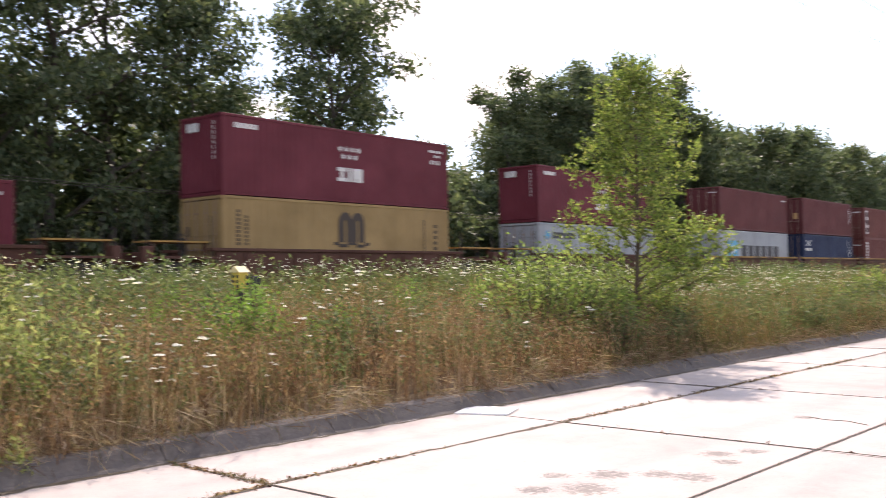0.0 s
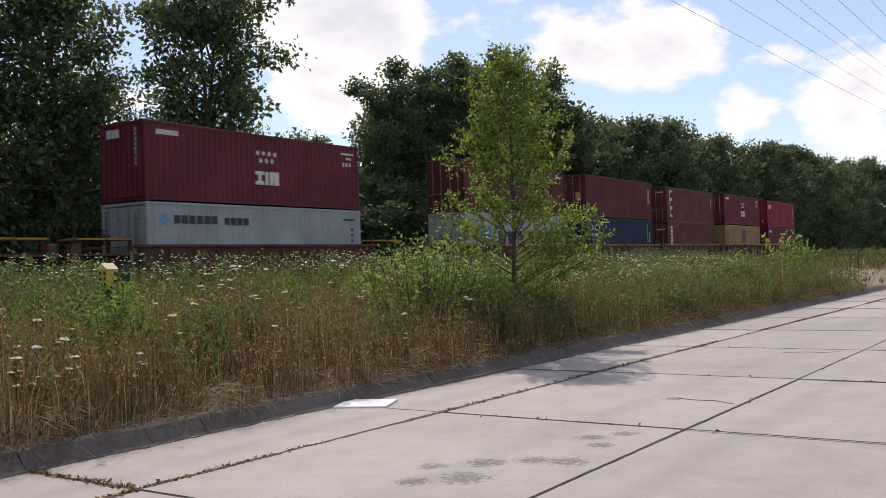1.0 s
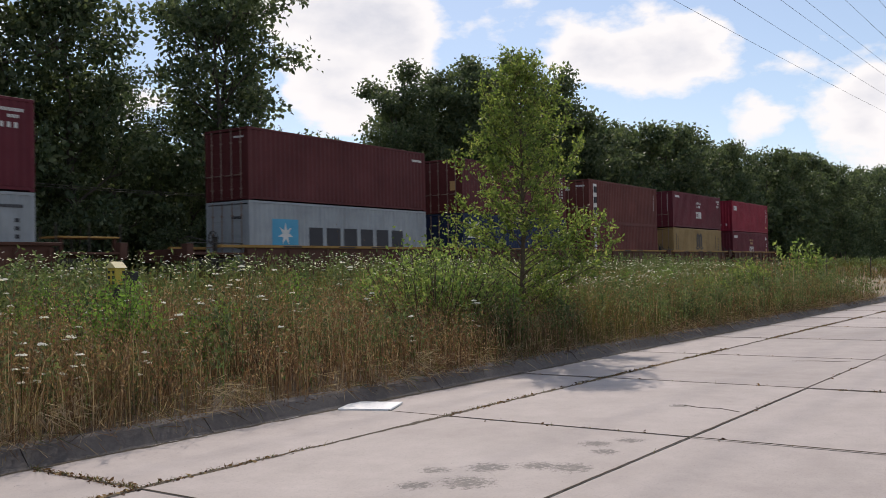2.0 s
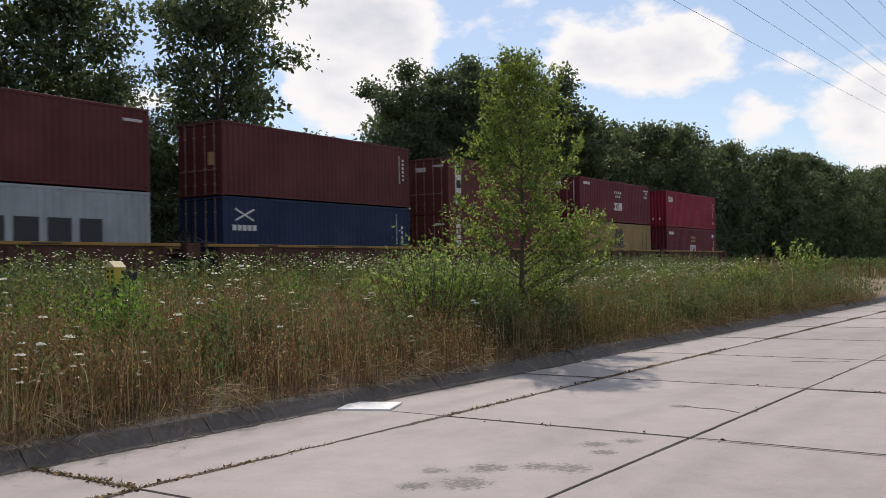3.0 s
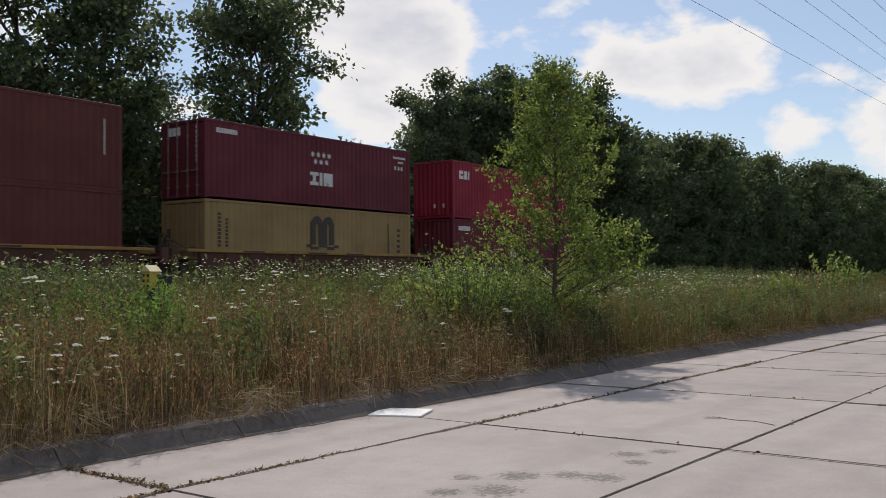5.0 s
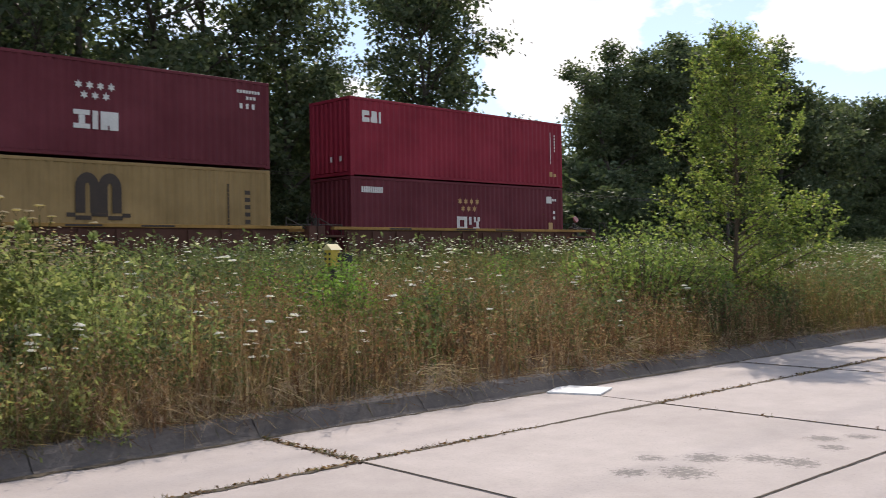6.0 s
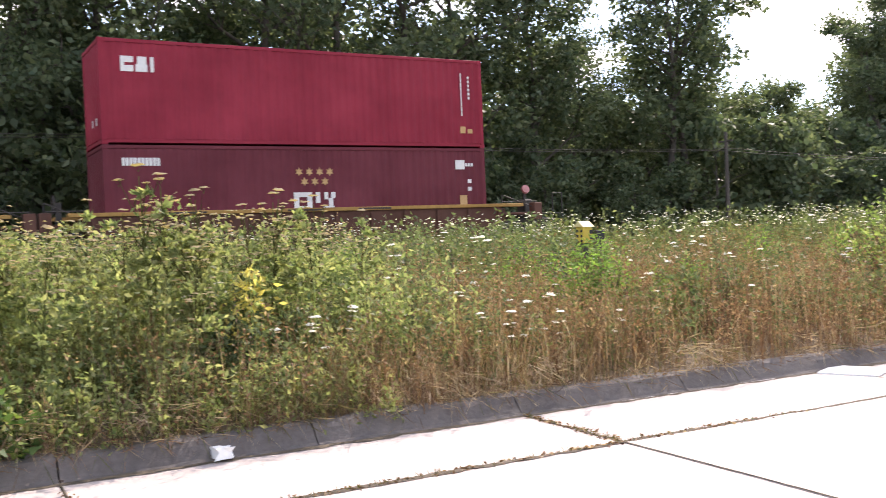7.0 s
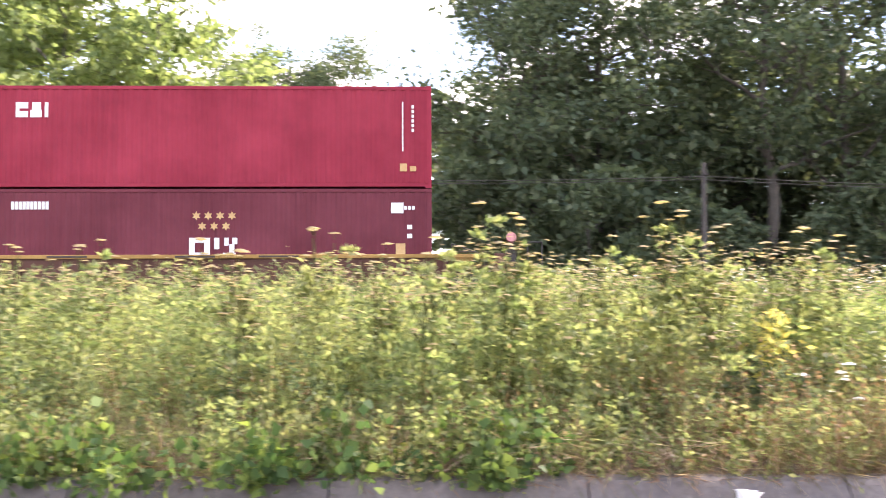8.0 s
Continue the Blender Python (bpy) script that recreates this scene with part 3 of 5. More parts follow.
def container(material, label, s, z, H=2.896, doors=""):
    """A forty-foot box whose near left lower corner is its origin."""
    ob = thing("shipping_container", label, "shipping container", "containers on the train", at=pose(s, SOUTH, z))
    part("body", kept(("body", H, doors, material.name), lambda: body_mesh(H, doors, material)), ob)
    post = kept(("post", H, material.name), lambda: box_mesh("corner_post", 0, 0.13, 0, 0.10, 0.115, H - 0.115, material, 0.012))
    cast = kept(("cast", material.name), lambda: box_mesh("corner_casting", 0, 0.178, 0, 0.162, 0, 0.118, material, 0.01))
    rail = kept(("rail", material.name), lambda: box_mesh("side_rail", 0.17, LENGTH - 0.17, 0, 0.06, 0, 0.10, material, 0.008))
    for x in (0, LENGTH):
        for y in (0, WIDTH):
            turn = (0 if y == 0 else 180) if x == 0 else (0 if y == 0 else 180)
            sx = {(0, 0): 0, (LENGTH, 0): LENGTH - 0.13, (0, WIDTH): 0.13, (LENGTH, WIDTH): LENGTH}[(x, y)]
            part("corner_post", post, ob, at=pose(sx, y, 0, 0, 0, turn))
            cx = {(0, 0): -0.003, (LENGTH, 0): LENGTH - 0.175, (0, WIDTH): 0.175, (LENGTH, WIDTH): LENGTH + 0.003}[(x, y)]
            cy = -0.003 if y == 0 else WIDTH + 0.003
            for cz in (0, H - 0.118):
                part("corner_casting", cast, ob, at=pose(cx, cy, cz, 0, 0, turn))
    for y, turn, x in ((0.004, 0, 0), (WIDTH - 0.004, 180, LENGTH)):
        part("bottom_rail", rail, ob, at=pose(x, y, 0.045, 0, 0, turn))
        part("top_rail", rail, ob, at=pose(x, y, H - 0.105, 0, 0, turn))
    header = kept(("head", material.name), lambda: box_mesh("end_rail", 0.005, 0.08, 0.165, WIDTH - 0.165, 0, 0.11, material, 0.01))
    for x, turn, y in ((0, 0, 0), (LENGTH, 180, WIDTH)):
        part("end_rail", header, ob, at=pose(x, y, 0.03, 0, 0, turn))
        part("end_rail", header, ob, at=pose(x, y, H - 0.115, 0, 0, turn))
    if doors:
        leafm = kept(("door", H, material.name), lambda: door_mesh(H, material))
        barm = kept(("bar", H), lambda: bar_mesh(H))
        flip = doors == "right"
        for k in range(2):
            y = 0.125 + k * 1.1
            d = part("door", leafm, ob, at=pose(LENGTH - 0.025, WIDTH - y, 0.15, 0, 0, 180) if flip else pose(0.025, y, 0.15))
            for by in (0.28, 0.80):
                part("locking_bar", barm, d, "worn steel locking bar", at=pose(-0.045, by, -0.08))
    return ob


def star_cluster(ob, x, z, w, h, material):
    me = kept(("star", material.name), lambda: star_mesh(0.13, material))
    for k in range(4):
        part("star", me, ob, "six-pointed painted star", at=pose(x + w * (k + 0.5) / 4, 0.004, z + h * 0.75))
    for k in range(3):
        part("star", me, ob, "six-pointed painted star", at=pose(x + w * (k + 1) / 4, 0.004, z + h * 0.22))


def block_logo(ob, x0, x1, z0, z1, material=None):
    """Three heavy blocks with cut corners, in place of a maker's mark."""
    w, h = x1 - x0, z1 - z0
    m = material or M_WHITE
    mark(ob, "logo_block", [(x0, x0 + .36 * w, z0, z0 + .26 * h), (x0, x0 + .36 * w, z1 - .26 * h, z1), (x0 + .12 * w, x0 + .25 * w, z0 + .27 * h, z1 - .27 * h)], m, label="white painted block mark")
    mark(ob, "logo_block", [(x0 + .42 * w, x0 + .54 * w, z0, z1)], m, label="white painted block mark")
    mark(ob, "logo_block", [(x0 + .60 * w, x0 + .76 * w, z0, z1), (x0 + .80 * w, x1, z0, z1), (x0 + .76 * w, x0 + .80 * w, z0 + .25 * h, z1)], m, label="white painted block mark")


def maroon_marks(ob, H=2.896, end=True):
    star_cluster(ob, 5.50, 1.72, 1.32, 0.55, M_WHITE)
    block_logo(ob, 5.50, 6.86, 0.86, 1.40)
    mark(ob, "web_bar", bars(0.55, 1.58, 2.42, 2.60, 9, .2), M_WHITE)
    mark(ob, "code_bar", bars(10.95, 11.85, 2.46, 2.56, 8, .25), M_WHITE)
    mark(ob, "code_bar", bars(11.3, 11.7, 2.26, 2.36, 3, .3), M_WHITE)
    mark(ob, "code_bar", bars(11.05, 11.75, 1.95, 2.12, 3, .55), M_WHITE)
    if end:
        mark(ob, "end_mark", bars(1.35, 2.05, 2.35, 2.66, 3, .18), M_WHITE, True)
        mark(ob, "end_bar", column(0.42, 0.47, 1.3, 2.7, 8, .3), M_WHITE, True)


def arch(bm, cx, z, rx, rz, ix, iz, n=10):
    """Half a ring standing on z: outer and inner half-widths and heights."""
    ring = []
    for k in range(n + 1):
        a = math.pi * k / n
        ring.append([bm.verts.new((cx + p * math.cos(a), y, z + q * math.sin(a))) for p, q, y in ((rx, rz, .002), (ix, iz, .002), (ix, iz, .012), (rx, rz, .012))])
    for a, b in zip(ring, ring[1:]):
        for k in range(4):
            bm.faces.new((a[k], b[k], b[(k + 1) % 4], a[(k + 1) % 4]))


def tan_marks(ob):
    """Sand-coloured box: a dark double-arched emblem over a wave, upright number columns."""
    x, z = 5.55, 1.35
    bm = bmesh.new()
    for cx in (x + .34, x + 1.02):
        arch(bm, cx, z + .74, .36, .44, .07, .14)
    for a, b in ((-.02, .27), (.41, .95), (1.09, 1.38)):
        bm_box(bm, x + a, x + b, .002, .012, z, z + .74)
    part("emblem", finish("emblem", bm, M_BROWNMARK), ob, "dark brown arched emblem")
    mark(ob, "wave", [(x - .28, x - .02, z - .12, z), (x - .02, x + .45, z - .20, z - .08), (x + .45, x + .95, z - .10, z + .0 - .005), (x + .95, x + 1.4, z - .20, z - .08), (x + 1.4, x + 1.66, z - .12, z)], M_BROWNMARK)
    mark(ob, "emblem_base", bars(x + .02, x + 1.34, z - .62, z - .30, 2, .22), M_BROWNMARK)
    mark(ob, "number_block", column(0.62, 0.76, 1.15, 2.45, 9, .3), M_BROWNMARK)
    mark(ob, "number_block", column(0.98, 1.10, 1.15, 2.25, 8, .3), M_BROWNMARK)
    mark(ob, "code_bar", column(10.55, 10.6, 1.0, 2.4, 10, .15), M_BROWNMARK)
    mark(ob, "code_bar", column(11.2, 11.4, 1.1, 2.3, 5, .45), M_BROWNMARK)
    mark(ob, "end_panel", [(1.9, 2.1, 1.5, 1.85)], M_BROWNMARK, True)


CON = []      # things that ride with the train


def load(*args, **kw):
    ob = container(*args, **kw)
    CON.append((ob, ob.matrix_basis.copy()))
    return ob


Z1, Z2 = 1.62, 4.526
c = load(M_MAROON, "single maroon shipping container low in a brown well car", 0.98, Z1)
maroon_marks(c)
# maroon over sand
c = load(M_TAN, "sand-coloured shipping container with dark arched emblem in brown car", 20.46, Z1, doors="left")
tan_marks(c)
c = load(M_MAROON, "maroon shipping container with white stars stacked on sand one", 20.46, Z2 - .03)
maroon_marks(c)
# maroon over light grey, low lower box
c = load(M_GREY, "light grey shipping container with dark lettering in brown car", 39.70, Z1, 2.591, doors="left")
part("star_badge", kept("badge", lambda: star_mesh(0.27, M_SKYMARK, 7, .45)), c, "pale blue seven-pointed star", at=pose(0.79, 0.003, 1.98))
mark(c, "letter_block", bars(1.25, 3.45, 1.82, 2.12, 6, .22), M_DARKMARK, label="dark painted letter blocks")
mark(c, "letter_block", bars(3.75, 5.12, 1.80, 2.08, 4, .25), M_DARKMARK)
mark(c, "code_bar", bars(11.0, 11.8, 2.1, 2.2, 6, .25), M_DARKMARK)
mark(c, "code_bar", column(11.5, 11.65, 0.9, 1.9, 4, .5), M_DARKMARK)
c = load(M_MAROON, "maroon shipping container with white stars stacked on grey one", 39.70, Z1 + 2.60)
maroon_marks(c)
# plain dark red over light grey with a large blue badge
c = load(M_GREY, "light grey shipping container with blue badge and large lettering", 61.13, Z1, 2.82, doors="left")
mark(c, "badge", [(1.28, 2.82, 0.95, 2.12)], M_SKYMARK, label="sky blue square badge")
part("badge_star", kept("badge2", lambda: star_mesh(0.46, M_WHITE, 7, .4)), c, "white seven-pointed star", at=pose(2.05, -0.008, 1.5))
mark(c, "letter_block", bars(3.5, 10.5, 1.0, 1.82, 6, .25), M_DARKMARK, label="large dark painted letter blocks")
mark(c, "end_bar", bars(0.4, 1.0, 2.1, 2.2, 4), M_DARKMARK, True)
c = load(M_DARKRED, "plain dark red shipping container with barred doors above grey one", 61.13, Z1 + 2.83, doors="left")
mark(c, "code_bar", bars(11.1, 11.9, 2.4, 2.5, 7), M_WHITE)
mark(c, "end_bar", bars(0.25, 0.8, 2.48, 2.56, 5), M_WHITE, True)
# dark red over navy
c = load(M_BLUE, "navy blue shipping container with pale crossed-stroke emblem", 76.74, Z1, doors="left")
for tilt in (24, -24):
    part("emblem_stroke", box_mesh("emblem_stroke", -.55, .55, 0.002, 0.012, -.035, .035, M_WHITE), c, "thin pale crossing stroke", at=pose(1.15, -0.002 if tilt > 0 else -0.014, 2.2, 0, tilt, 0))
mark(c, "letter_block", bars(0.5, 1.85, 1.58, 1.80, 5, .28), M_WHITE, label="pale painted letter blocks")
mark(c, "code_bar", column(11.1, 11.14, 1.15, 2.6, 9, .12), M_WHITE)
mark(c, "code_bar", column(11.5, 11.62, 1.2, 2.1, 4, .4), M_WHITE)
c = load(M_DARKRED, "plain dark red shipping container stacked on navy one", 76.74, Z2, doors="left")
mark(c, "code_bar", column(11.4, 11.44, 1.15, 2.5, 9, .12), M_WHITE)
mark(c, "code_bar", column(11.65, 11.77, 1.3, 2.4, 6, .4), M_WHITE)
mark(c, "end_patch", [(0.4, 0.75, 1.2, 1.7)], M_OCHRE, True)
# two brown-red ones
c = load(M_BROWNRED, "brown-red shipping container with white upright number column", 92.43, Z1, doors="left")
mark(c, "number_block", column(0.7, 1.12, 0.95, 2.6, 6, .25), M_WHITE, label="white upright painted blocks")
mark(c, "end_bar", bars(0.3, 1.0, 2.2, 2.32, 5), M_WHITE, True)
c = load(M_BROWNRED, "brown-red shipping container with white upright letter panel", 92.43, Z2 - .06, doors="left")
mark(c, "letter_panel", [(0.68, 1.22, 0.45, 2.62)], M_WHITE, label="upright white painted panel")
for z in (0.62, 1.32, 2.02):
    part("panel_letter", box_mesh("panel_letter", 0.78, 1.12, -0.008, 0.001, z, z + .42, M_DARKMARK, .05), c, "dark letter block")
mark(c, "end_bar", bars(0.3, 1.0, 2.4, 2.52, 5), M_WHITE, True)
mark(c, "end_mark", bars(1.4, 2.1, 2.2, 2.42, 5), M_WHITE, True)
mark(c, "code_bar", column(11.5, 11.54, 1.2, 2.4, 9, .12), M_WHITE)
# maroon over sand again
c = load(M_TAN, "sand-coloured shipping container with dark arched emblem in yellow-edged car", 108.13, Z1, doors="left")
tan_marks(c)
c = load(M_MAROON, "maroon shipping container with white stars and barred doors", 108.13, Z2 + .03, doors="left")
maroon_marks(c)
# bright red over maroon
c = load(M_MAROON, "maroon shipping container with ochre stars and white blocks", 123.79, Z1)
star_cluster(c, 5.45, 1.72, 1.32, 0.56, M_OCHRE)
mark(c, "logo_block", [(5.42, 5.58, .97, 1.52), (5.84, 6.0, .97, 1.52), (5.58, 5.84, .97, 1.11), (5.58, 5.84, 1.38, 1.52)], M_WHITE, label="white painted hollow block")
mark(c, "logo_block", [(6.12, 6.26, 1.2, 1.52)], M_WHITE)
mark(c, "logo_block", [(6.36, 6.72, .97, 1.1), (6.54, 6.68, 1.10, 1.34), (6.4, 6.52, 1.3, 1.52), (6.62, 6.76, 1.34, 1.52)], M_WHITE)
mark(c, "web_bar", bars(0.5, 1.55, 2.32, 2.54, 10, .2), M_WHITE)
mark(c, "code_bar", [(11.05, 11.4, 2.2, 2.5)] + bars(11.42, 11.75, 2.3, 2.4, 3), M_WHITE)
mark(c, "code_bar", column(11.5, 11.64, 1.5, 2.0, 2, .5), M_WHITE)
mark(c, "warning_label", [(11.18, 11.45, 1.05, 1.35)], M_OCHRE, label="small ochre warning square")
c = load(M_BRIGHTRED, "bright red shipping container at the train's tail", 123.79, Z2)
mark(c, "logo_block", [(0.58, .92, 2.0, 2.17), (.58, .92, 2.25, 2.42), (.58, .68, 2.17, 2.25)], M_WHITE, label="white painted block mark")
mark(c, "logo_block", [(0.98, 1.30, 2.0, 2.20), (1.03, 1.28, 2.20, 2.42)], M_WHITE, label="white painted block mark")
mark(c, "logo_block", [(1.38, 1.48, 2.0, 2.42)], M_WHITE)
mark(c, "code_bar", column(11.36, 11.40, 1.05, 2.46, 9, .1), M_WHITE)
mark(c, "code_bar", column(11.63, 11.70, 1.6, 2.4, 6, .35), M_WHITE)
mark(c, "warning_label", [(11.30, 11.5, .48, .70)], M_OCHRE, label="small ochre warning square")
mark(c, "warning_label", [(11.58, 11.76, .48, .62)], M_OCHRE)
mark(c, "end_bar", bars(0.5, 1.6, 0.55, 0.75, 2, .8), M_WHITE, True)


# well cars: x runs from the left end of the well, z from the rail
def wheelset_mesh():
    bm = bmesh.new()
    for y in (-0.78, 0.66):
        bmesh.ops.create_cone(bm, cap_ends=True, segments=20, radius1=0.42, radius2=0.42, depth=0.12, matrix=Matrix.Translation((0, y + .06, 0)) @ Matrix.Rotation(radians(90), 4, 'X'))
    bmesh.ops.create_cone(bm, cap_ends=True, segments=10, radius1=0.08, radius2=0.08, depth=1.9, matrix=Matrix.Rotation(radians(90), 4, 'X'))
    for k in range(4):
        a = k * math.pi / 2
        bm_box(bm, .2 * math.cos(a) - .04, .2 * math.cos(a) + .04, -0.80, -0.77, .2 * math.sin(a) - .04, .2 * math.sin(a) + .04)
    return finish("wheelset", bm, M_RAIL)


def frame_mesh():
    bm = bmesh.new()
    bm_box(bm, -1.15, 1.15, -.09, .09, .30, .46, .03)
    bm_box(bm, -.55, .55, -.09, .09, -.02, .14, .03)
    for x in (-.42, .42):
        bm_box(bm, x - .08, x + .08, -.08, .08, .12, .32)
    for x in (-.89, .89):
        bm_box(bm, x - .17, x + .17, -.11, .11, -.06, .32, .04)
    for x in (-.2, 0, .2):
        bmesh.ops.create_cone(bm, cap_ends=True, segments=8, radius1=.07, radius2=.07, depth=.2, matrix=Matrix.Translation((x, 0, .22)))
    return finish("side_frame", bm, M_STEEL)


WHEELS = []


def truck(car, x):
    t = part("truck", box_mesh("truck", -.25, .25, -1.0, 1.0, .32, .58, M_STEEL, .03), car, "grimy cast steel bogie", at=pose(x, WIDTH / 2, .42 + RAIL_TOP))
    for y in (-1.05, 1.05):
        part("side_frame", kept("side_frame", frame_mesh), t, at=pose(0, y, 0))
    for wx in (-.89, .89):
        w = part("wheelset", kept("wheelset", wheelset_mesh), t, "rusty steel wheelset", at=pose(wx, 0, 0))
        WHEELS.append((w, wx))
    return t


def rod(x0, y0, z0, x1, y1, z1, r=0.02):
    v, q = tube([(x0, y0, z0), ((x0 + x1) / 2, (y0 + y1) / 2, (z0 + z1) / 2), (x1, y1, z1)], [r] * 3, 6)
    return v, q


def well_car(s, yellow, before, after, trucks):
    """One unit round a container whose left end is at s. before, after: lengths of its ends; trucks: their places."""
    m_top = M_CARYELLOW if yellow else M_CARBROWN
    words = "dull yellow-edged brown" if yellow else "oxide brown ribbed steel"
    car = thing("well_car", words + " well car carrying stacked containers", "rail car", "cars of the train", at=pose(s, SOUTH, 0))
    a, b = -0.45, LENGTH + 0.45
    top = 2.66
    for y, sgn in ((-0.16, 1), (WIDTH + 0.16, -1)):
        bm = bmesh.new()
        bm_box(bm, a, b, y - .035, y + .035, 1.50, top - .11)
        bm_box(bm, a, b, y - .09, y + .09, 1.42, 1.52, .01)
        part("side_sheet", finish("side_sheet", bm, M_CARBROWN), car)
        x0, x1 = (a - before * .45, b + after * .55) if yellow else (a - .2, b + .3)
        chord = box_mesh("top_chord", x0, x1, y - .11, y + .11, top - .11, top, m_top, .012)
        part("top_chord", chord, car, "dull yellow painted top chord" if yellow else "")
        rib = kept(("rib", sgn, yellow), lambda: box_mesh("rib", -.05, .05, -.075 if sgn > 0 else 0, 0 if sgn > 0 else .075, 1.53, top - .165, M_CARBROWN, .008))
        n = 11
        for k in range(n + 1):
            part("rib", rib, car, at=pose(a + .1 + (b - a - .2) * k / n, y - .036 * sgn, 0))
    if yellow:
        mark_y = -0.275
        for x in (1.6, 5.1, 7.4):
            part("stencil", box_mesh("stencil", x, x + 1.1, mark_y, mark_y + .006, top - .085, top - .03, M_BROWNMARK), car)
    part("floor", box_mesh("floor", a, b, -.12, WIDTH + .12, 1.46, 1.60, M_STEEL, .01), car)
    for side, x0, x1 in (("left", a - before, a), ("right", b, b + after)):
        if x1 - x0 < .05:
            continue
        bm = bmesh.new()
        bm_box(bm, x0, x1, .3, WIDTH - .3, 2.02, 2.28, .02)
        bm_box(bm, x0 + .05, x1, -.2, WIDTH + .2, 2.28, 2.36, .01)
        bm_box(bm, x0 + .02, x0 + .22, -.1, WIDTH + .1, 2.05, 2.5, .02)
        part("end_platform", finish("end_platform", bm, M_CARBROWN), car)
        step = x0 + .1 if side == "left" else x1 - .1
        bm = bmesh.new()
        bm_box(bm, step - .16, step + .16, -.28, .05, 2.1, 2.68, .02)
        part("corner_box", finish("corner_box", bm, M_CARBROWN), car)
        if not yellow:
            # walkway grating and hand-rail posts
            part("walkway", box_mesh("walkway", x0 + .3, x1 - .1, -.1, .9, 2.82, 2.88, M_CARYELLOW, .005), car, "worn pale walkway grating")
            part("walkway_leg", box_mesh("walkway_leg", x0 + .4, x0 + .5, 0, .1, 2.36, 2.82, M_CARBROWN), car)
            part("walkway_leg", box_mesh("walkway_leg", x1 - .3, x1 - .2, 0, .1, 2.36, 2.82, M_CARBROWN), car)
            for x in np.linspace(x0 + .15, x1 - .15, 3):
                for y in (-.15, WIDTH + .1):
                    v, q = rod(x, y, 2.3, x, y, 3.75 if side == "left" else 3.3, .025)
                    part("handrail_post", raw_mesh("handrail_post", v, q, None, M_STEEL), car)
        else:
            bag = Bag()
            bag.add(*rod(x0 + .1, -.1, 2.72, x1 - .05, -.1, 2.72))
            bag.add(*rod(x0 + .1, -.1, 2.36, x0 + .1, -.1, 2.95))
            bag.add(*rod(x1 - .1, -.1, 2.36, x1 - .1, -.1, 2.72))
            bag.add(*rod(x0 + .1, -.1, 2.95, x1 - .1, -.1, 2.5))
            part("grab_rail", bag.mesh("grab_rail", M_STEEL), car)
    # coupling bar to the next unit
    part("drawbar", box_mesh("drawbar", b + after - .1, b + after + .55, WIDTH / 2 - .12, WIDTH / 2 + .12, 2.0, 2.22, M_STEEL, .03), car)
    for x in trucks:
        truck(car, x)
    CON.append((car, car.matrix_basis.copy()))
    return car


for s in (0.98, 20.46, 39.70):
    well_car(s, False, 2.75, 2.75, (-2.0, LENGTH + 2.0))
well_car(61.13, True, 2.9, 1.2, (-1.9, LENGTH + 1.75))
for s in (76.74, 92.43, 108.13):
    well_car(s, True, 1.2, 1.2, (LENGTH + 1.75,))
last = well_car(123.79, True, 1.2, 1.55, (LENGTH + 1.6,))

# brake wheels and hoses at the ends between the cars
for car in [ob for ob, m in CON if ob.name.startswith("well_car")]:
    bm = bmesh.new()
    bmesh.ops.create_cone(bm, cap_ends=False, segments=16, radius1=.27, radius2=.25, depth=.05, matrix=Matrix.Translation((-1.2, .75, 2.95)) @ Matrix.Rotation(radians(90), 4, 'Y'))
    for k in range(3):
        r = bmesh.ops.create_cube(bm, size=1, matrix=Matrix.Translation((-1.2, .75, 2.95)) @ Matrix.Rotation(radians(60 * k), 4, 'X') @ Matrix.Diagonal((.03, .52, .03, 1)))
    bm_box(bm, -1.16, -1.0, .70, .80, 2.3, 3.0)
    part("brake_wheel", finish("brake_wheel", bm, M_STEEL), car, "grimy round hand-brake wheel")
# end-of-train marker on the last car
bm = bmesh.new()
bm_box(bm, LENGTH + 2.2, LENGTH + 2.5, .95, 1.45, 2.2, 2.85, .03)
bm_box(bm, LENGTH + 2.3, LENGTH + 2.4, 1.15, 1.22, 2.8, 3.1)
eot = part("tail_marker", finish("tail_marker", bm, M_STEEL), last, "dark end-of-train device")
bm = bmesh.new()
bmesh.ops.create_cone(bm, cap_ends=True, segments=18, radius1=.16, radius2=.15, depth=.08, matrix=Matrix.Translation((LENGTH + 2.35, 1.1, 3.2)) @ Matrix.Rotation(radians(70), 4, 'X'))
part("marker_disc", finish("marker_disc", bm, M_PINK), eot, "faded pink round marker disc")
bag = Bag()
for x in (LENGTH + 2.7, LENGTH + 3.1):
    bag.add(*rod(x, 0, 2.0, x, 0, 3.0))
bag.add(*rod(LENGTH + 2.0, 0, 2.3, LENGTH + 3.1, 0, 2.3))
bag.add(*rod(LENGTH + 2.7, 0, 3.0, LENGTH + 3.1, 0, 3.0))
part("ladder", bag.mesh("ladder", M_STEEL), last)


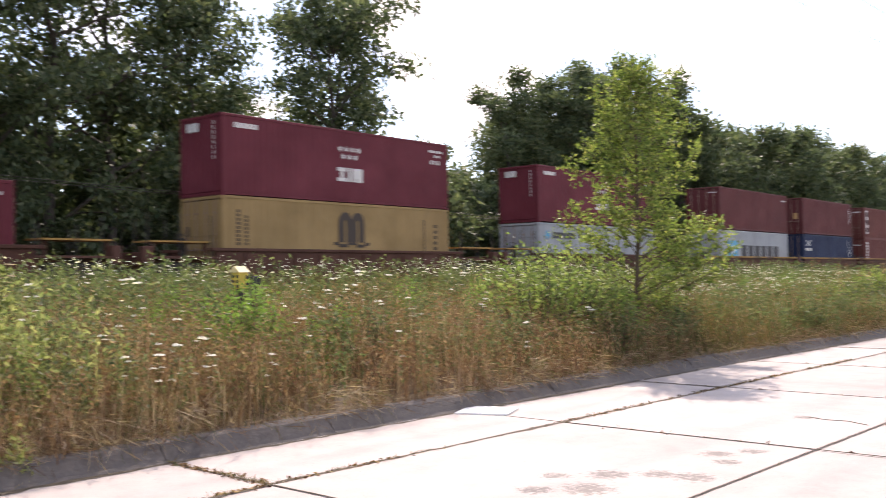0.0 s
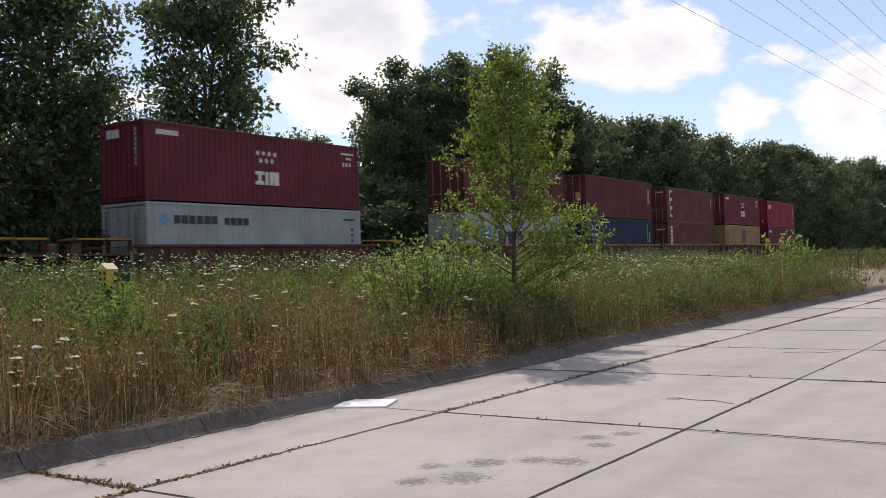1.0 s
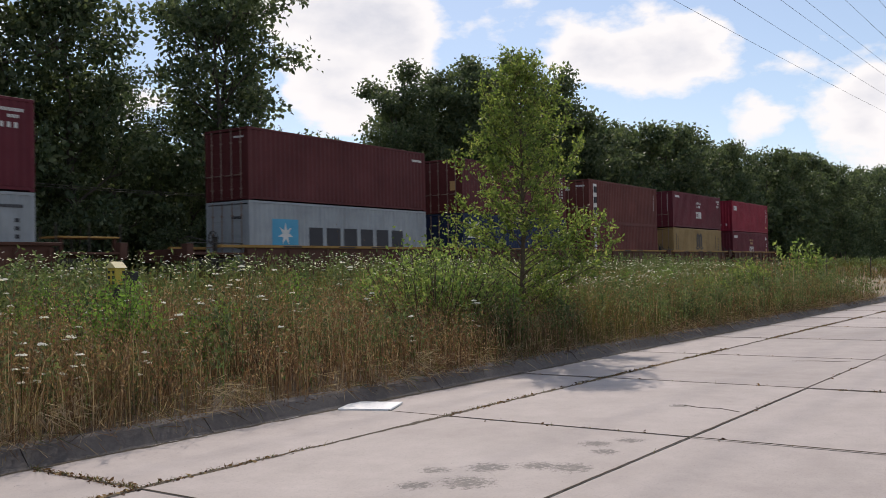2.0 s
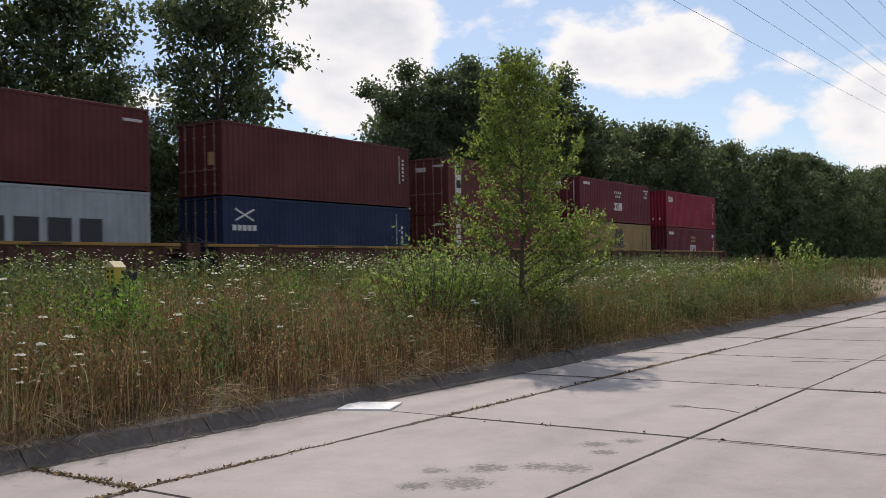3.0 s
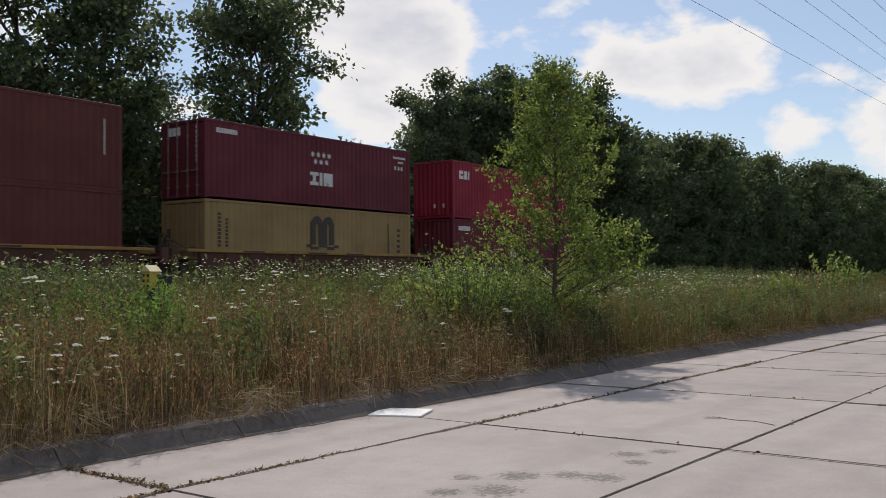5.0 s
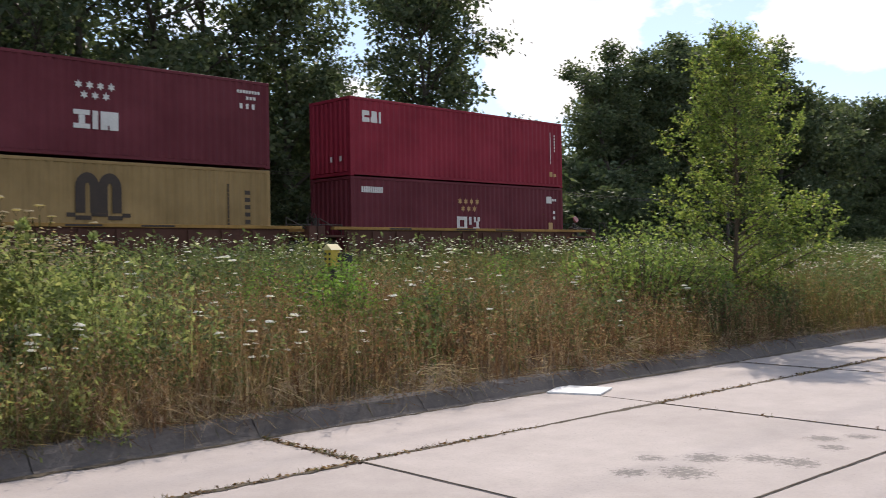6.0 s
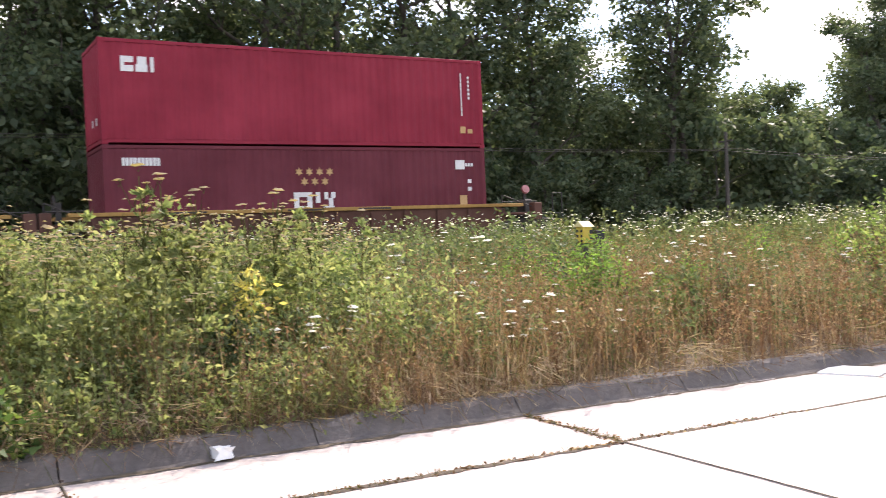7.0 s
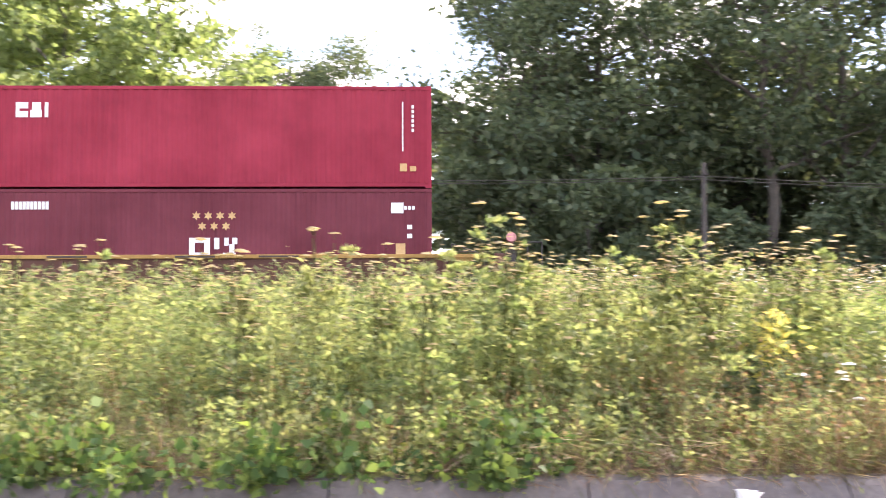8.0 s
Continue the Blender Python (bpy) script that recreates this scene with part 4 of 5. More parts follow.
# ---- trees ----
def grow_tree(seed, height, spread, first, leaf_n, leaf_len, lobes=11, mat_leaf=None, bark=None, upright=0.55, trunk_r=None, clump_r=0.085, subs=5):
    """Trunk and limbs as tapering tubes and a crown of loose leaf clumps. Returns the two meshes."""
    rng = np.random.default_rng(seed)
    wood, green = Bag(), Bag()
    r0 = trunk_r or height * 0.014
    n = 9
    tz = np.linspace(0, height * 0.86, n)
    trunk = np.stack([np.cumsum(rng.normal(0, height * .012, n)), np.cumsum(rng.normal(0, height * .012, n)), tz], 1)
    trunk[0, :2] = 0
    wood.add(*tube(trunk, r0 * (1 - 0.88 * tz / tz[-1]), 7))
    tips = [trunk[-1], trunk[-1] + [0, 0, height * .04]]
    for k in range(lobes):
        f = first + (0.97 - first) * (k + rng.uniform(0, .8)) / lobes
        z = f * height * 0.86
        p = np.array([np.interp(z, tz, trunk[:, i]) for i in range(3)])
        a = k * 2.4 + rng.uniform(-.5, .5)
        reach = spread * (0.55 + 0.45 * math.sin(math.pi * min(1, (f - first) / (1.02 - first) * .8 + .18))) * rng.uniform(.65, 1.1)
        d = np.array([math.cos(a), math.sin(a), upright * rng.uniform(.6, 1.4)])
        d /= np.linalg.norm(d)
        s = np.linspace(0, 1, 6)[:, None]
        limb = p + d * reach * s + rng.normal(0, reach * .05, (6, 3)) * s + np.array([0, 0, 1]) * (reach * .12 * s ** 2)
        wood.add(*tube(limb, r0 * (.42 * (1 - .4 * f)) * (1 - .85 * s[:, 0]), 5))
        tips += [limb[-1], limb[-2]]
        for j in range(subs):
            i = rng.integers(1, 6)
            e = unit((d + rng.normal(0, .75, 3) + [0, 0, .15])[None])[0]
            t = np.linspace(0, 1, 4)[:, None]
            sub = limb[min(i, 5)] + e * reach * rng.uniform(.3, .5) * t + rng.normal(0, reach * .02, (4, 3)) * t
            wood.add(*tube(sub, r0 * .14 * (1 - .8 * t[:, 0]), 3))
            tips += [sub[-1], sub[2]]
    tips = np.array(tips)
    w = rng.uniform(.6, 1.3, len(tips)) * np.interp(tips[:, 2] / height, [0, .7, 1.1], [.9, 1.0, 1.5])
    pick = rng.choice(len(tips), leaf_n, p=w / w.sum())
    cr = height * clump_r * rng.uniform(.6, 1.25, len(tips))
    off = rng.normal(0, 1, (leaf_n, 3))
    off = unit(off) * (rng.uniform(0, 1, leaf_n) ** .55)[:, None] * cr[pick][:, None] * [1, 1, .62]
    base = tips[pick] + off
    way = off * .6 / (cr[pick][:, None] + 1e-6) + rng.normal(0, .7, (leaf_n, 3)) + [0, 0, -.25]
    keep = base[:, 2] > height * .03
    base, way = base[keep], way[keep]
    L = leaf_len * rng.uniform(.65, 1.3, len(base))
    leaves(green, base, way, L, L * .62, rng)
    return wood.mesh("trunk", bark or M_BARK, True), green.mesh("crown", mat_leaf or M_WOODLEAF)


def tree_thing(name, meshes, label, category, group, at, scale=1.0):
    ob = thing(name, label, category, group)
    part("trunk", meshes[0], ob)
    part("crown", meshes[1], ob)
    ob.matrix_basis = at
    ob.scale = (scale, scale, scale)
    return ob


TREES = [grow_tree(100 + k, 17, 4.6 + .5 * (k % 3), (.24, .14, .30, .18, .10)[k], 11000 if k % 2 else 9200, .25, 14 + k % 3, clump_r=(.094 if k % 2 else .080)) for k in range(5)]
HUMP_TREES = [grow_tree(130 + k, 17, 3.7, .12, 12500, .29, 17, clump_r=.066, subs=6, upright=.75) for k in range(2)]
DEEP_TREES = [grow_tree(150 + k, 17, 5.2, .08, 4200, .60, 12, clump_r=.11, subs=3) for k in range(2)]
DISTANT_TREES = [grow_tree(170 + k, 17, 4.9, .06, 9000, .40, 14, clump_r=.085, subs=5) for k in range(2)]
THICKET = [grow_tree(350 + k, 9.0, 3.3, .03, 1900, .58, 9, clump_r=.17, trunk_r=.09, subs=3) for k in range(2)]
OPEN_TREE = grow_tree(207, 17.5, 4.0, .34, 6200, .30, 15, clump_r=.060, upright=.8, subs=6)
BUSHES = [grow_tree(300 + k, 5.0, 2.1, .04, 1250, .30, 8, clump_r=.14, trunk_r=.07, subs=3) for k in range(3)]
FAR_TREES = [grow_tree(400 + k, 17, 5.2, .12, 4600, .44, 13, M_FARLEAF, clump_r=.075) for k in range(2)]


def skyline(x):
    """Height of the wood's front row along the track."""
    return float(np.interp(x, [0, 6, 14, 20, 24, 27, 29.5, 32, 36, 40, 42, 45, 47, 48.6, 50.5, 53, 57, 62, 67, 72, 76, 80, 87, 103, 123, 162, 200, 267],
                           [20, 20, 22, 21, 20.5, 17, 12, 14, 15, 12, 9.6, 8.6, 8.2, 12.6, 15.2, 15.8, 16.4, 17.4, 18.8, 19.2, 17.6, 15.6, 16.6, 17.6, 18.2, 19.6, 21.5, 25.5]))


def ground_z(x, y):
    return float(verge_height(np.array(float(x)), np.array(float(y))))


def plant_wood():
    r = random.Random(5)
    group = "trees of the wood behind the railway"
    xs = [3.6, 7.4, 12.4, 16.2, 19.6, 23.2, 26.6, 41.2, 44.3, 53.4, 56.4, 59.8, 63.4, 67.2, 71, 75.5, 80.5, 86, 91, 96.5, 102, 108, 115, 122, 130, 138, 147, 157, 168, 180, 193, 208, 225, 245, 268]
    for k, x in enumerate(xs):
        y = 37.5 + r.uniform(-1.0, 1.2)
        h = skyline(x) * r.uniform(.98, 1.03) - .85
        tree_thing("tree", DISTANT_TREES[k % 2] if x > 72 else HUMP_TREES[k % 2] if x > 50 or 26 < x < 27 else DISTANT_TREES[k % 2] if x > 40 else TREES[k % 5], "tall dark green broadleaf tree at wood's edge", "tree", group, pose(x, y, ground_z(x, y) - .1, 0, 0, r.uniform(0, 360)), h / (17.0 if x > 50 else 17.7))
    for k in range(38):
        x = 8 + k * 5.8 + (k > 20) * (k - 20) * 2 + r.uniform(-1.2, 1.2)
        y = r.uniform(42, 47)
        f = 37.5 / y
        h = min(skyline(x * f - 3), skyline(x * f + 3), skyline(x * f)) * r.uniform(.70, .80) * (.80 if x < 34 else 1)
        tree_thing("tree", DEEP_TREES[k % 2], "dark green broadleaf tree deep in the wood", "tree", group, pose(x, y, .85, 0, 0, r.uniform(0, 360)), h / 16.5)
    for k, (x, y, sc) in enumerate(((2.2, 35.2, 1.1), (3.4, 37.5, 1.5), (1.6, 39.5, 1.3), (6.0, 38, 1.6), (3.0, 40.5, 1.9), (5.2, 41.5, 2.0))):
        tree_thing("bush", BUSHES[k % 3], "dense green bush at the open end of the wood", "bush", "bushes at the wood's edge", pose(x, y, .82, 0, 0, k * 80), sc)
    for k in range(30):
        x = 3.5 + k * 3.1 + r.uniform(-.8, .8)
        y = r.uniform(46, 51)
        h = min(9.5, skyline(x * 37.5 / y) * .72) * r.uniform(.85, 1.1)
        tree_thing("bush", THICKET[k % 2], "tall dark thicket deep in the wood", "bush", "thicket inside the wood", pose(x, y, .85, 0, 0, r.uniform(0, 360)), h / 9.3)
    tree_thing("tree", TREES[3], "tall dark green broadleaf tree at wood's edge", "tree", group, pose(3.5, 36.8, .8, 0, 0, 200), .86)
    for x, y, turn, sc in ((10.4, 41.5, 120, .85), (30.6, 40.0, 45, .68), (35.6, 40.2, 70, .60), (39.6, 39.6, 190, .58)):
        tree_thing("tree", TREES[1], "tall dark green broadleaf tree deep in the wood", "tree", group, pose(x, y, .85, 0, 0, turn), sc)
    # second rows that close the wood where it is seen along its edge
    for k in range(34):
        x = 52 + k * 4.3 + max(0, k - 14) * 1.6 + r.uniform(-1, 1)
        y = r.uniform(41, 44)
        h = min(skyline(x * 37.5 / y - 2.5), skyline(x * 37.5 / y + 2.5)) * r.uniform(.84, .95)
        tree_thing("tree", DISTANT_TREES[k % 2], "dark green broadleaf tree deep in the wood", "tree", group, pose(x, y, .85, 0, 0, r.uniform(0, 360)), h / 17)
    # one airy tree with its trunk bare against the sky
    tree_thing("tree", OPEN_TREE, "tall open-crowned tree with bare lower trunk", "tree", group, pose(37.6, 37.3, .85, 0, 0, 40), 1.06)
    tree_thing("tree", OPEN_TREE, "tall open-crowned tree with bare lower trunk", "tree", group, pose(33.9, 37.8, .85, 0, 0, 200), .98)
    # low growth that fills the foot of the wood
    for k in range(50):
        x = 4.0 + k * 2.1 + r.uniform(-.8, .8)
        y = r.uniform(33.2, 36)
        sc = r.uniform(.55, 1.05) + (.35 if 36 < x < 52 else 0)
        tree_thing("bush", BUSHES[k % 3], "dense green bush at the foot of the wood", "bush", "bushes at the wood's edge", pose(x, y, .82, 0, 0, r.uniform(0, 360)), sc)
    for k in range(34):
        x = 96 + k * 5.2 + r.uniform(-1, 1)
        tree_thing("bush", BUSHES[k % 3], "tall dense bush far along the wood's edge", "bush", "bushes at the wood's edge", pose(x, r.uniform(34.5, 38), .82, 0, 0, r.uniform(0, 360)), r.uniform(1.5, 2.2))
    for k in range(30):
        x = 5 + k * 4.2 + r.uniform(-1, 1)
        tree_thing("bush", BUSHES[k % 3], "dark bush among the trunks of the wood", "bush", "bushes inside the wood", pose(x, r.uniform(40, 45), .82, 0, 0, r.uniform(0, 360)), r.uniform(1.4, 1.9))
    # open side: paler trees further back
    for k, (x, y, h) in enumerate(((-29, 64, 26), (-24, 66, 25), (-18.6, 68, 24.5), (-36, 70, 27), (-45, 72, 27), (-14, 82, 17), (-27, 78, 27), (-33, 76, 27), (-21, 80, 24))):
        tree_thing("tree", FAR_TREES[k % 2], "pale sunlit green tree beyond the railway", "tree", "pale trees in the distance", pose(x, y, .8, 0, 0, k * 70), h / 17)
    for k, (x, y, h) in enumerate(((-13.6, 92, 27), (-16.5, 93, 25), (-10.8, 94, 25.5))):
        tree_thing("tree", TREES[k], "slender grey-green tree far beyond railway", "tree", "grey trees in the distance", pose(x, y, .8, 0, 0, k * 50), h / 17)


plant_wood()


def sapling_meshes():
    """A young feathery tree: straight stem, whorls of thin ascending branches, small leaves along every twig."""
    rng = np.random.default_rng(77)
    wood, green = Bag(), Bag()
    H = 5.35
    zs = np.linspace(0, H, 12)
    stem = np.stack([.05 * np.sin(zs * 1.3) + .045 * zs, .04 * np.cos(zs * 1.1) - .04, zs], 1)
    wood.add(*tube(stem, .055 * (1 - .93 * zs / H), 7))
    P, D = [], []
    n = 92
    for k in range(n):
        f = .05 + .92 * (k / n) ** .93
        z = f * H
        p = np.array([np.interp(z, zs, stem[:, i]) for i in range(3)])
        a = k * 2.399 + rng.uniform(-.4, .4)
        env = np.interp(f, [.05, .16, .3, .5, .65, .8, .92, 1], [1.5, 1.8, 1.75, 1.55, 1.24, .9, .56, .22])
        reach = env * rng.uniform(.5, 1.08)
        if k in (5, 9, 12, 16, 20):
            a, reach = -1.05 + .06 * (k - 12), 2.15 - .025 * abs(k - 12)
        d = unit(np.array([[math.cos(a), math.sin(a), .55 + .5 * f]]))[0]
        s = np.linspace(0, 1, 6)[:, None]
        br = p + d * reach * s + np.array([0, 0, -.1 if f < .4 else .12]) * reach * s ** 2 + rng.normal(0, .02, (6, 3)) * s
        wood.add(*tube(br, (.016 * (1 - f * .6)) * (1 - .8 * s[:, 0]) + .0015, 4))
        for j in range(int(7 + 10 * reach)):
            q = rng.uniform(.18, 1) ** .75
            b = np.array([np.interp(q, s[:, 0], br[:, i]) for i in range(3)])
            e = unit((d * .5 + rng.normal(0, .6, 3) + [0, 0, .15])[None])[0]
            l = rng.uniform(.16, .46)
            t = np.linspace(0, 1, 3)[:, None]
            tw = b + e * l * t
            wood.add(*tube(tw, .004 * (1 - .6 * t[:, 0]), 3))
            m = 13
            u = rng.uniform(.1, 1.05, m)[:, None]
            P.append(b + e * l * u + rng.normal(0, .025, (m, 3)))
            D.append(e * .5 + rng.normal(0, .75, (m, 3)))
    P, D = np.concatenate(P), np.concatenate(D)
    L = .066 * rng.uniform(.6, 1.35, len(P))
    leaves(green, P, D, L, L * .6, rng)
    return wood.mesh("trunk", M_TWIG, True), green.mesh("crown", M_SAPLEAF)


def shrub_meshes(seed, height, spread, stems, leaf_len, material, per=30):
    """Many thin stems from one foot, leaves along each."""
    rng = np.random.default_rng(seed)
    wood, green = Bag(), Bag()
    P, D = [], []
    for k in range(stems):
        a, o = rng.uniform(0, 2 * math.pi), spread * math.sqrt(rng.uniform(0, 1))
        h = height * rng.uniform(.55, 1) * (1 - .35 * o / spread)
        s = np.linspace(0, 1, 5)[:, None]
        foot = np.array([math.cos(a), math.sin(a), 0]) * o * .35
        top = np.array([math.cos(a) * o, math.sin(a) * o, h])
        st = foot + (top - foot) * s + rng.normal(0, .03, (5, 3)) * s
        wood.add(*tube(st, .009 * (1 - .8 * s[:, 0]) + .001, 4))
        u = rng.uniform(.12, 1.02, per)
        b = np.stack([np.interp(u, s[:, 0], st[:, i]) for i in range(3)], 1)
        P.append(b + rng.normal(0, height * .045, (per, 3)))
        D.append(rng.normal(0, .8, (per, 3)) + [0, 0, .35])
    P, D = np.concatenate(P), np.concatenate(D)
    L = leaf_len * rng.uniform(.6, 1.3, len(P))
    leaves(green, P, D, L, L * .5, rng)
    return wood.mesh("twigwork", M_TWIG), green.mesh("foliage", material)


def shrub(name, meshes, label, category, group, x, y, turn=0, scale=1.0):
    ob = thing(name, label, category, group)
    tagged(part("twigwork", meshes[0], ob), kind="stuff")
    part("foliage", meshes[1], ob)
    ob.matrix_basis = pose(x, y, ground_z(x, y) - .03, 0, 0, turn)
    ob.scale = (scale,) * 3
    return ob


tree_thing("sapling", sapling_meshes(), "young yellow-green feathery tree on the grassy verge", "tree", "", pose(16.05, 8.9, ground_z(16.05, 8.9) - .05))
S_SAP = shrub_meshes(501, 1.6, .9, 95, .052, M_SHRUBLEAF, 66)
S_SMALL = shrub_meshes(502, 1.5, .5, 40, .075, M_SAPLEAF, 64)
S_SPARSE = shrub_meshes(503, 2.0, .85, 12, .12, M_SHRUBLEAF, 85)
S_BRIGHT = shrub_meshes(504, 1.25, .36, 40, .052, M_BRIGHTWEED, 62)
S_DARK = shrub_meshes(505, 1.1, .5, 28, .064, M_WEEDLEAF, 55)
shrub("shrub", S_SAP, "spreading yellow-green shrub beside the young tree", "shrub", "", 13.7, 9.2, 0, 1.5)
shrub("shrub", S_SAP, "low yellow-green shrub beside the young tree", "shrub", "", 14.9, 9.3, 120, 1.05)
shrub("shrub", S_SAP, "low yellow-green shrub under the young tree", "shrub", "", 17.3, 9.3, 220, .95)
shrub("shrub", S_SMALL, "small upright yellow-green shrub on far verge", "shrub", "", 28.6, 8.15, 30, 1.12)
shrub("shrub", S_SMALL, "small yellow-green shrub in dry grass", "shrub", "", 25.6, 8.3, 200, .9)
shrub("shrub", S_SPARSE, "sparse leggy shrub with arching stems", "shrub", "", 37.4, 8.75, 30, 1.3)
for x, y, t, s in ((7.6, 9.7, 0, 1.12), (8.0, 9.9, 90, 1.05), (7.25, 10.0, 200, .98), (8.5, 9.4, 150, .72), (9.6, 12.2, 40, 1.05), (13.4, 12.2, 10, .95)):
    shrub("weed_clump", S_BRIGHT, "bright green bushy weed in front of yellow pedestal", "weed", "bright green weeds", x, y, t, s)
pick = random.Random(8)
for k in range(62):
    x = pick.uniform(2, 33)
    y = 7.95 - .03 * x + pick.random() ** 1.3 * 6
    shrub("weed_clump", S_DARK if k % 3 else S_BRIGHT, "green bushy weed standing in dry grass", "weed", "scattered green weeds", x, y, pick.uniform(0, 360), pick.uniform(.6, 1.05))
for x, y, t, s in ((6.6, 12.5, 0, 1.1), (5.7, 13.2, 60, 1.2), (7.6, 13.6, 140, 1.15), (4.9, 12.2, 200, 1.0), (12.0, 12.4, 20, .8), (14.6, 13.5, 100, 1.0), (17.9, 11.1, 10, .9), (19.3, 10.4, 70, .8), (3.4, 9.0, 40, .85), (2.6, 9.9, 140, 1.0), (1.2, 10.4, 80, 1.1), (4.1, 10.2, 10, .8)):
    shrub("weed_clump", S_DARK, "dark green bushy weed among dry grass", "weed", "dark green weeds", x, y, t, s)


# ---- tall umbel plants and wild flowers ----
def umbel_plant(seed, height, material, flower, heads, head_r, lace=False):
    """Ribbed stem, divided leaves, branches that end in flat umbels of small domes."""
    rng = np.random.default_rng(seed)
    stem, fol, fl = Bag(), Bag(), Bag()
    zs = np.linspace(0, height * .93, 6)
    st = np.stack([rng.normal(0, .025) * zs, rng.normal(0, .025) * zs, zs], 1)
    stem.add(*tube(st, np.linspace(.011 if not lace else .005, .004 if not lace else .003, 6), 5))
    tops = [(st[-1] + [0, 0, .05 * height], head_r)]
    for k in range(heads - 1):
        f = rng.uniform(.45, .9)
        p = np.array([np.interp(f * zs[-1], zs, st[:, i]) for i in range(3)])
        a = k * 2.4 + rng.uniform(-.3, .3)
        l = rng.uniform(.16, .34) * height * .55
        q = p + np.array([math.cos(a) * l * .55, math.sin(a) * l * .55, l])
        stem.add(*tube([p, (p + q) / 2 + [0, 0, -.02], q], [.005, .004, .003], 4))
        tops.append((q, head_r * rng.uniform(.55, .9)))
    heads_made = []
    for c0, r in tops:
        fl = Bag()
        heads_made.append(fl)
        ang = np.arange(10) * math.pi / 5 + rng.uniform(0, 1)
        dome = .2
        rings = [c0[None] + [0, 0, dome * r]]
        for rr, dz in ((.55, .8 * dome * r), (1.0, -.04 * r)):
            q = rr * r * rng.uniform(.72, 1.15, 10)
            rings.append(c0 + np.stack([np.cos(ang) * q, np.sin(ang) * q, dz + rng.normal(0, .08 * r, 10)], 1))
        k = np.arange(10)
        fl.add(np.concatenate(rings), np.stack([1 + k, 11 + k, 11 + (k + 1) % 10, 1 + (k + 1) % 10], 1), np.stack([np.zeros(10, int), 1 + k, 1 + (k + 1) % 10], 1))
        for a in ang[::4]:
            q = c0 + np.array([math.cos(a) * r * .7, math.sin(a) * r * .7, -.005])
            stem.add(*tube([c0 - [0, 0, .05], (c0 + q) / 2 - [0, 0, .02], q], [.0015] * 3, 3))
    n = 34 if not lace else 10
    for k in range(3 if lace else 9):
        f = rng.uniform(.05, .7) if lace else rng.uniform(.15, 1.0) ** .8
        p = np.array([np.interp(f * zs[-1], zs, st[:, i]) for i in range(3)])
        a = k * 2.1 + rng.uniform(-.5, .5)
        l = height * rng.uniform(.14, .24) * (1.15 - .55 * f)
        d = np.array([math.cos(a), math.sin(a), .55])
        u = rng.uniform(.15, 1, n)[:, None]
        P = p + d * l * u + np.array([0, 0, -.35]) * l * u ** 2
        D = d * .7 + rng.normal(0, .65, (n, 3))
        L = (.086 if not lace else .05) * rng.uniform(.5, 1.3, n) * (1.1 - .5 * u[:, 0])
        leaves(fol, P, D, L, L * .42, rng)
    return stem.mesh("stem", M_GREENGRASS), fol.mesh("foliage", material), [h.mesh("umbel", flower) for h in heads_made]


def umbel_thing(meshes, name, label, group, x, y, turn, scale):
    ob = thing(name, label, "wildflower", group)
    part("stem", meshes[0], ob)
    part("foliage", meshes[1], ob)
    for me in meshes[2]:
        part("umbel", me, ob)
    ob.matrix_basis = pose(x, y, ground_z(x, y) - .02, random.uniform(-5, 5), random.uniform(-5, 5), turn)
    ob.scale = (scale,) * 3
    return ob


PARSNIP = [umbel_plant(600 + k, 1.6, M_PARSNIPLEAF, M_GOLD, 13, .052) for k in range(4)]
LACE = [umbel_plant(640 + k, .85, M_WEEDLEAF, M_FLOWER, 3 + k % 2, .060, True) for k in range(3)]


def plant_flowers():
    r = random.Random(11)
    for k in range(130):
        x, y = r.uniform(-8.5, 5.0), 8.0 + 5.2 * r.random() ** 1.2
        if x > 2.6 and y < 8.2 + (x - 2.6) * .5:
            continue
        sc = r.uniform(.86, 1.18) * (1.0 if y < 10.5 else .85)
        umbel_thing(PARSNIP[k % 4], "wild_parsnip", "tall green plant with yellowish flat umbels", "tall umbel plants", x, y, r.uniform(0, 360), sc)
    # tallest ones standing over the rest
    for k, (x, y, sc) in enumerate(((1.95, 9.0, 1.26), (2.15, 9.15, 1.2), (2.45, 9.1, 1.12), (3.1, 9.3, 1.12), (3.3, 9.5, 1.1), (.25, 9.2, 1.22), (.42, 9.05, 1.14), (.75, 9.3, 1.05), (2.95, 8.9, 1.05), (3.65, 9.2, 1.05), (-1.3, 9.2, 1.12), (-2.6, 9.4, 1.08), (-.6, 9.1, 1.02), (4.3, 9.6, 1.0), (-3.6, 9.3, 1.05), (-1.9, 9.0, 1.0), (3.9, 9.9, 1.1), (1.4, 9.4, 1.05))):
        umbel_thing(PARSNIP[k % 4], "wild_parsnip", "very tall green plant with yellowish flat umbels", "tall umbel plants", x, y, k * 50, sc * 1.1)
    # white lace flowers nearest the road
    for k in range(74):
        x = r.uniform(2.3, 13.5)
        y = 7.9 - .03 * x + r.random() ** 1.5 * 5.5
        if r.random() < .5 and x > 7:
            continue
        umbel_thing(LACE[k % 3], "wild_carrot", "white lace-flowered wild carrot in grass", "white wild carrots", x, y, r.uniform(0, 360), r.uniform(.72, 1.12))
    for k in range(30):
        x, y = r.uniform(6, 26), r.uniform(11, 16)
        umbel_thing(LACE[k % 3], "wild_carrot", "white lace-flowered wild carrot in grass", "white wild carrots", x, y, r.uniform(0, 360), r.uniform(1.0, 1.4))


plant_flowers()
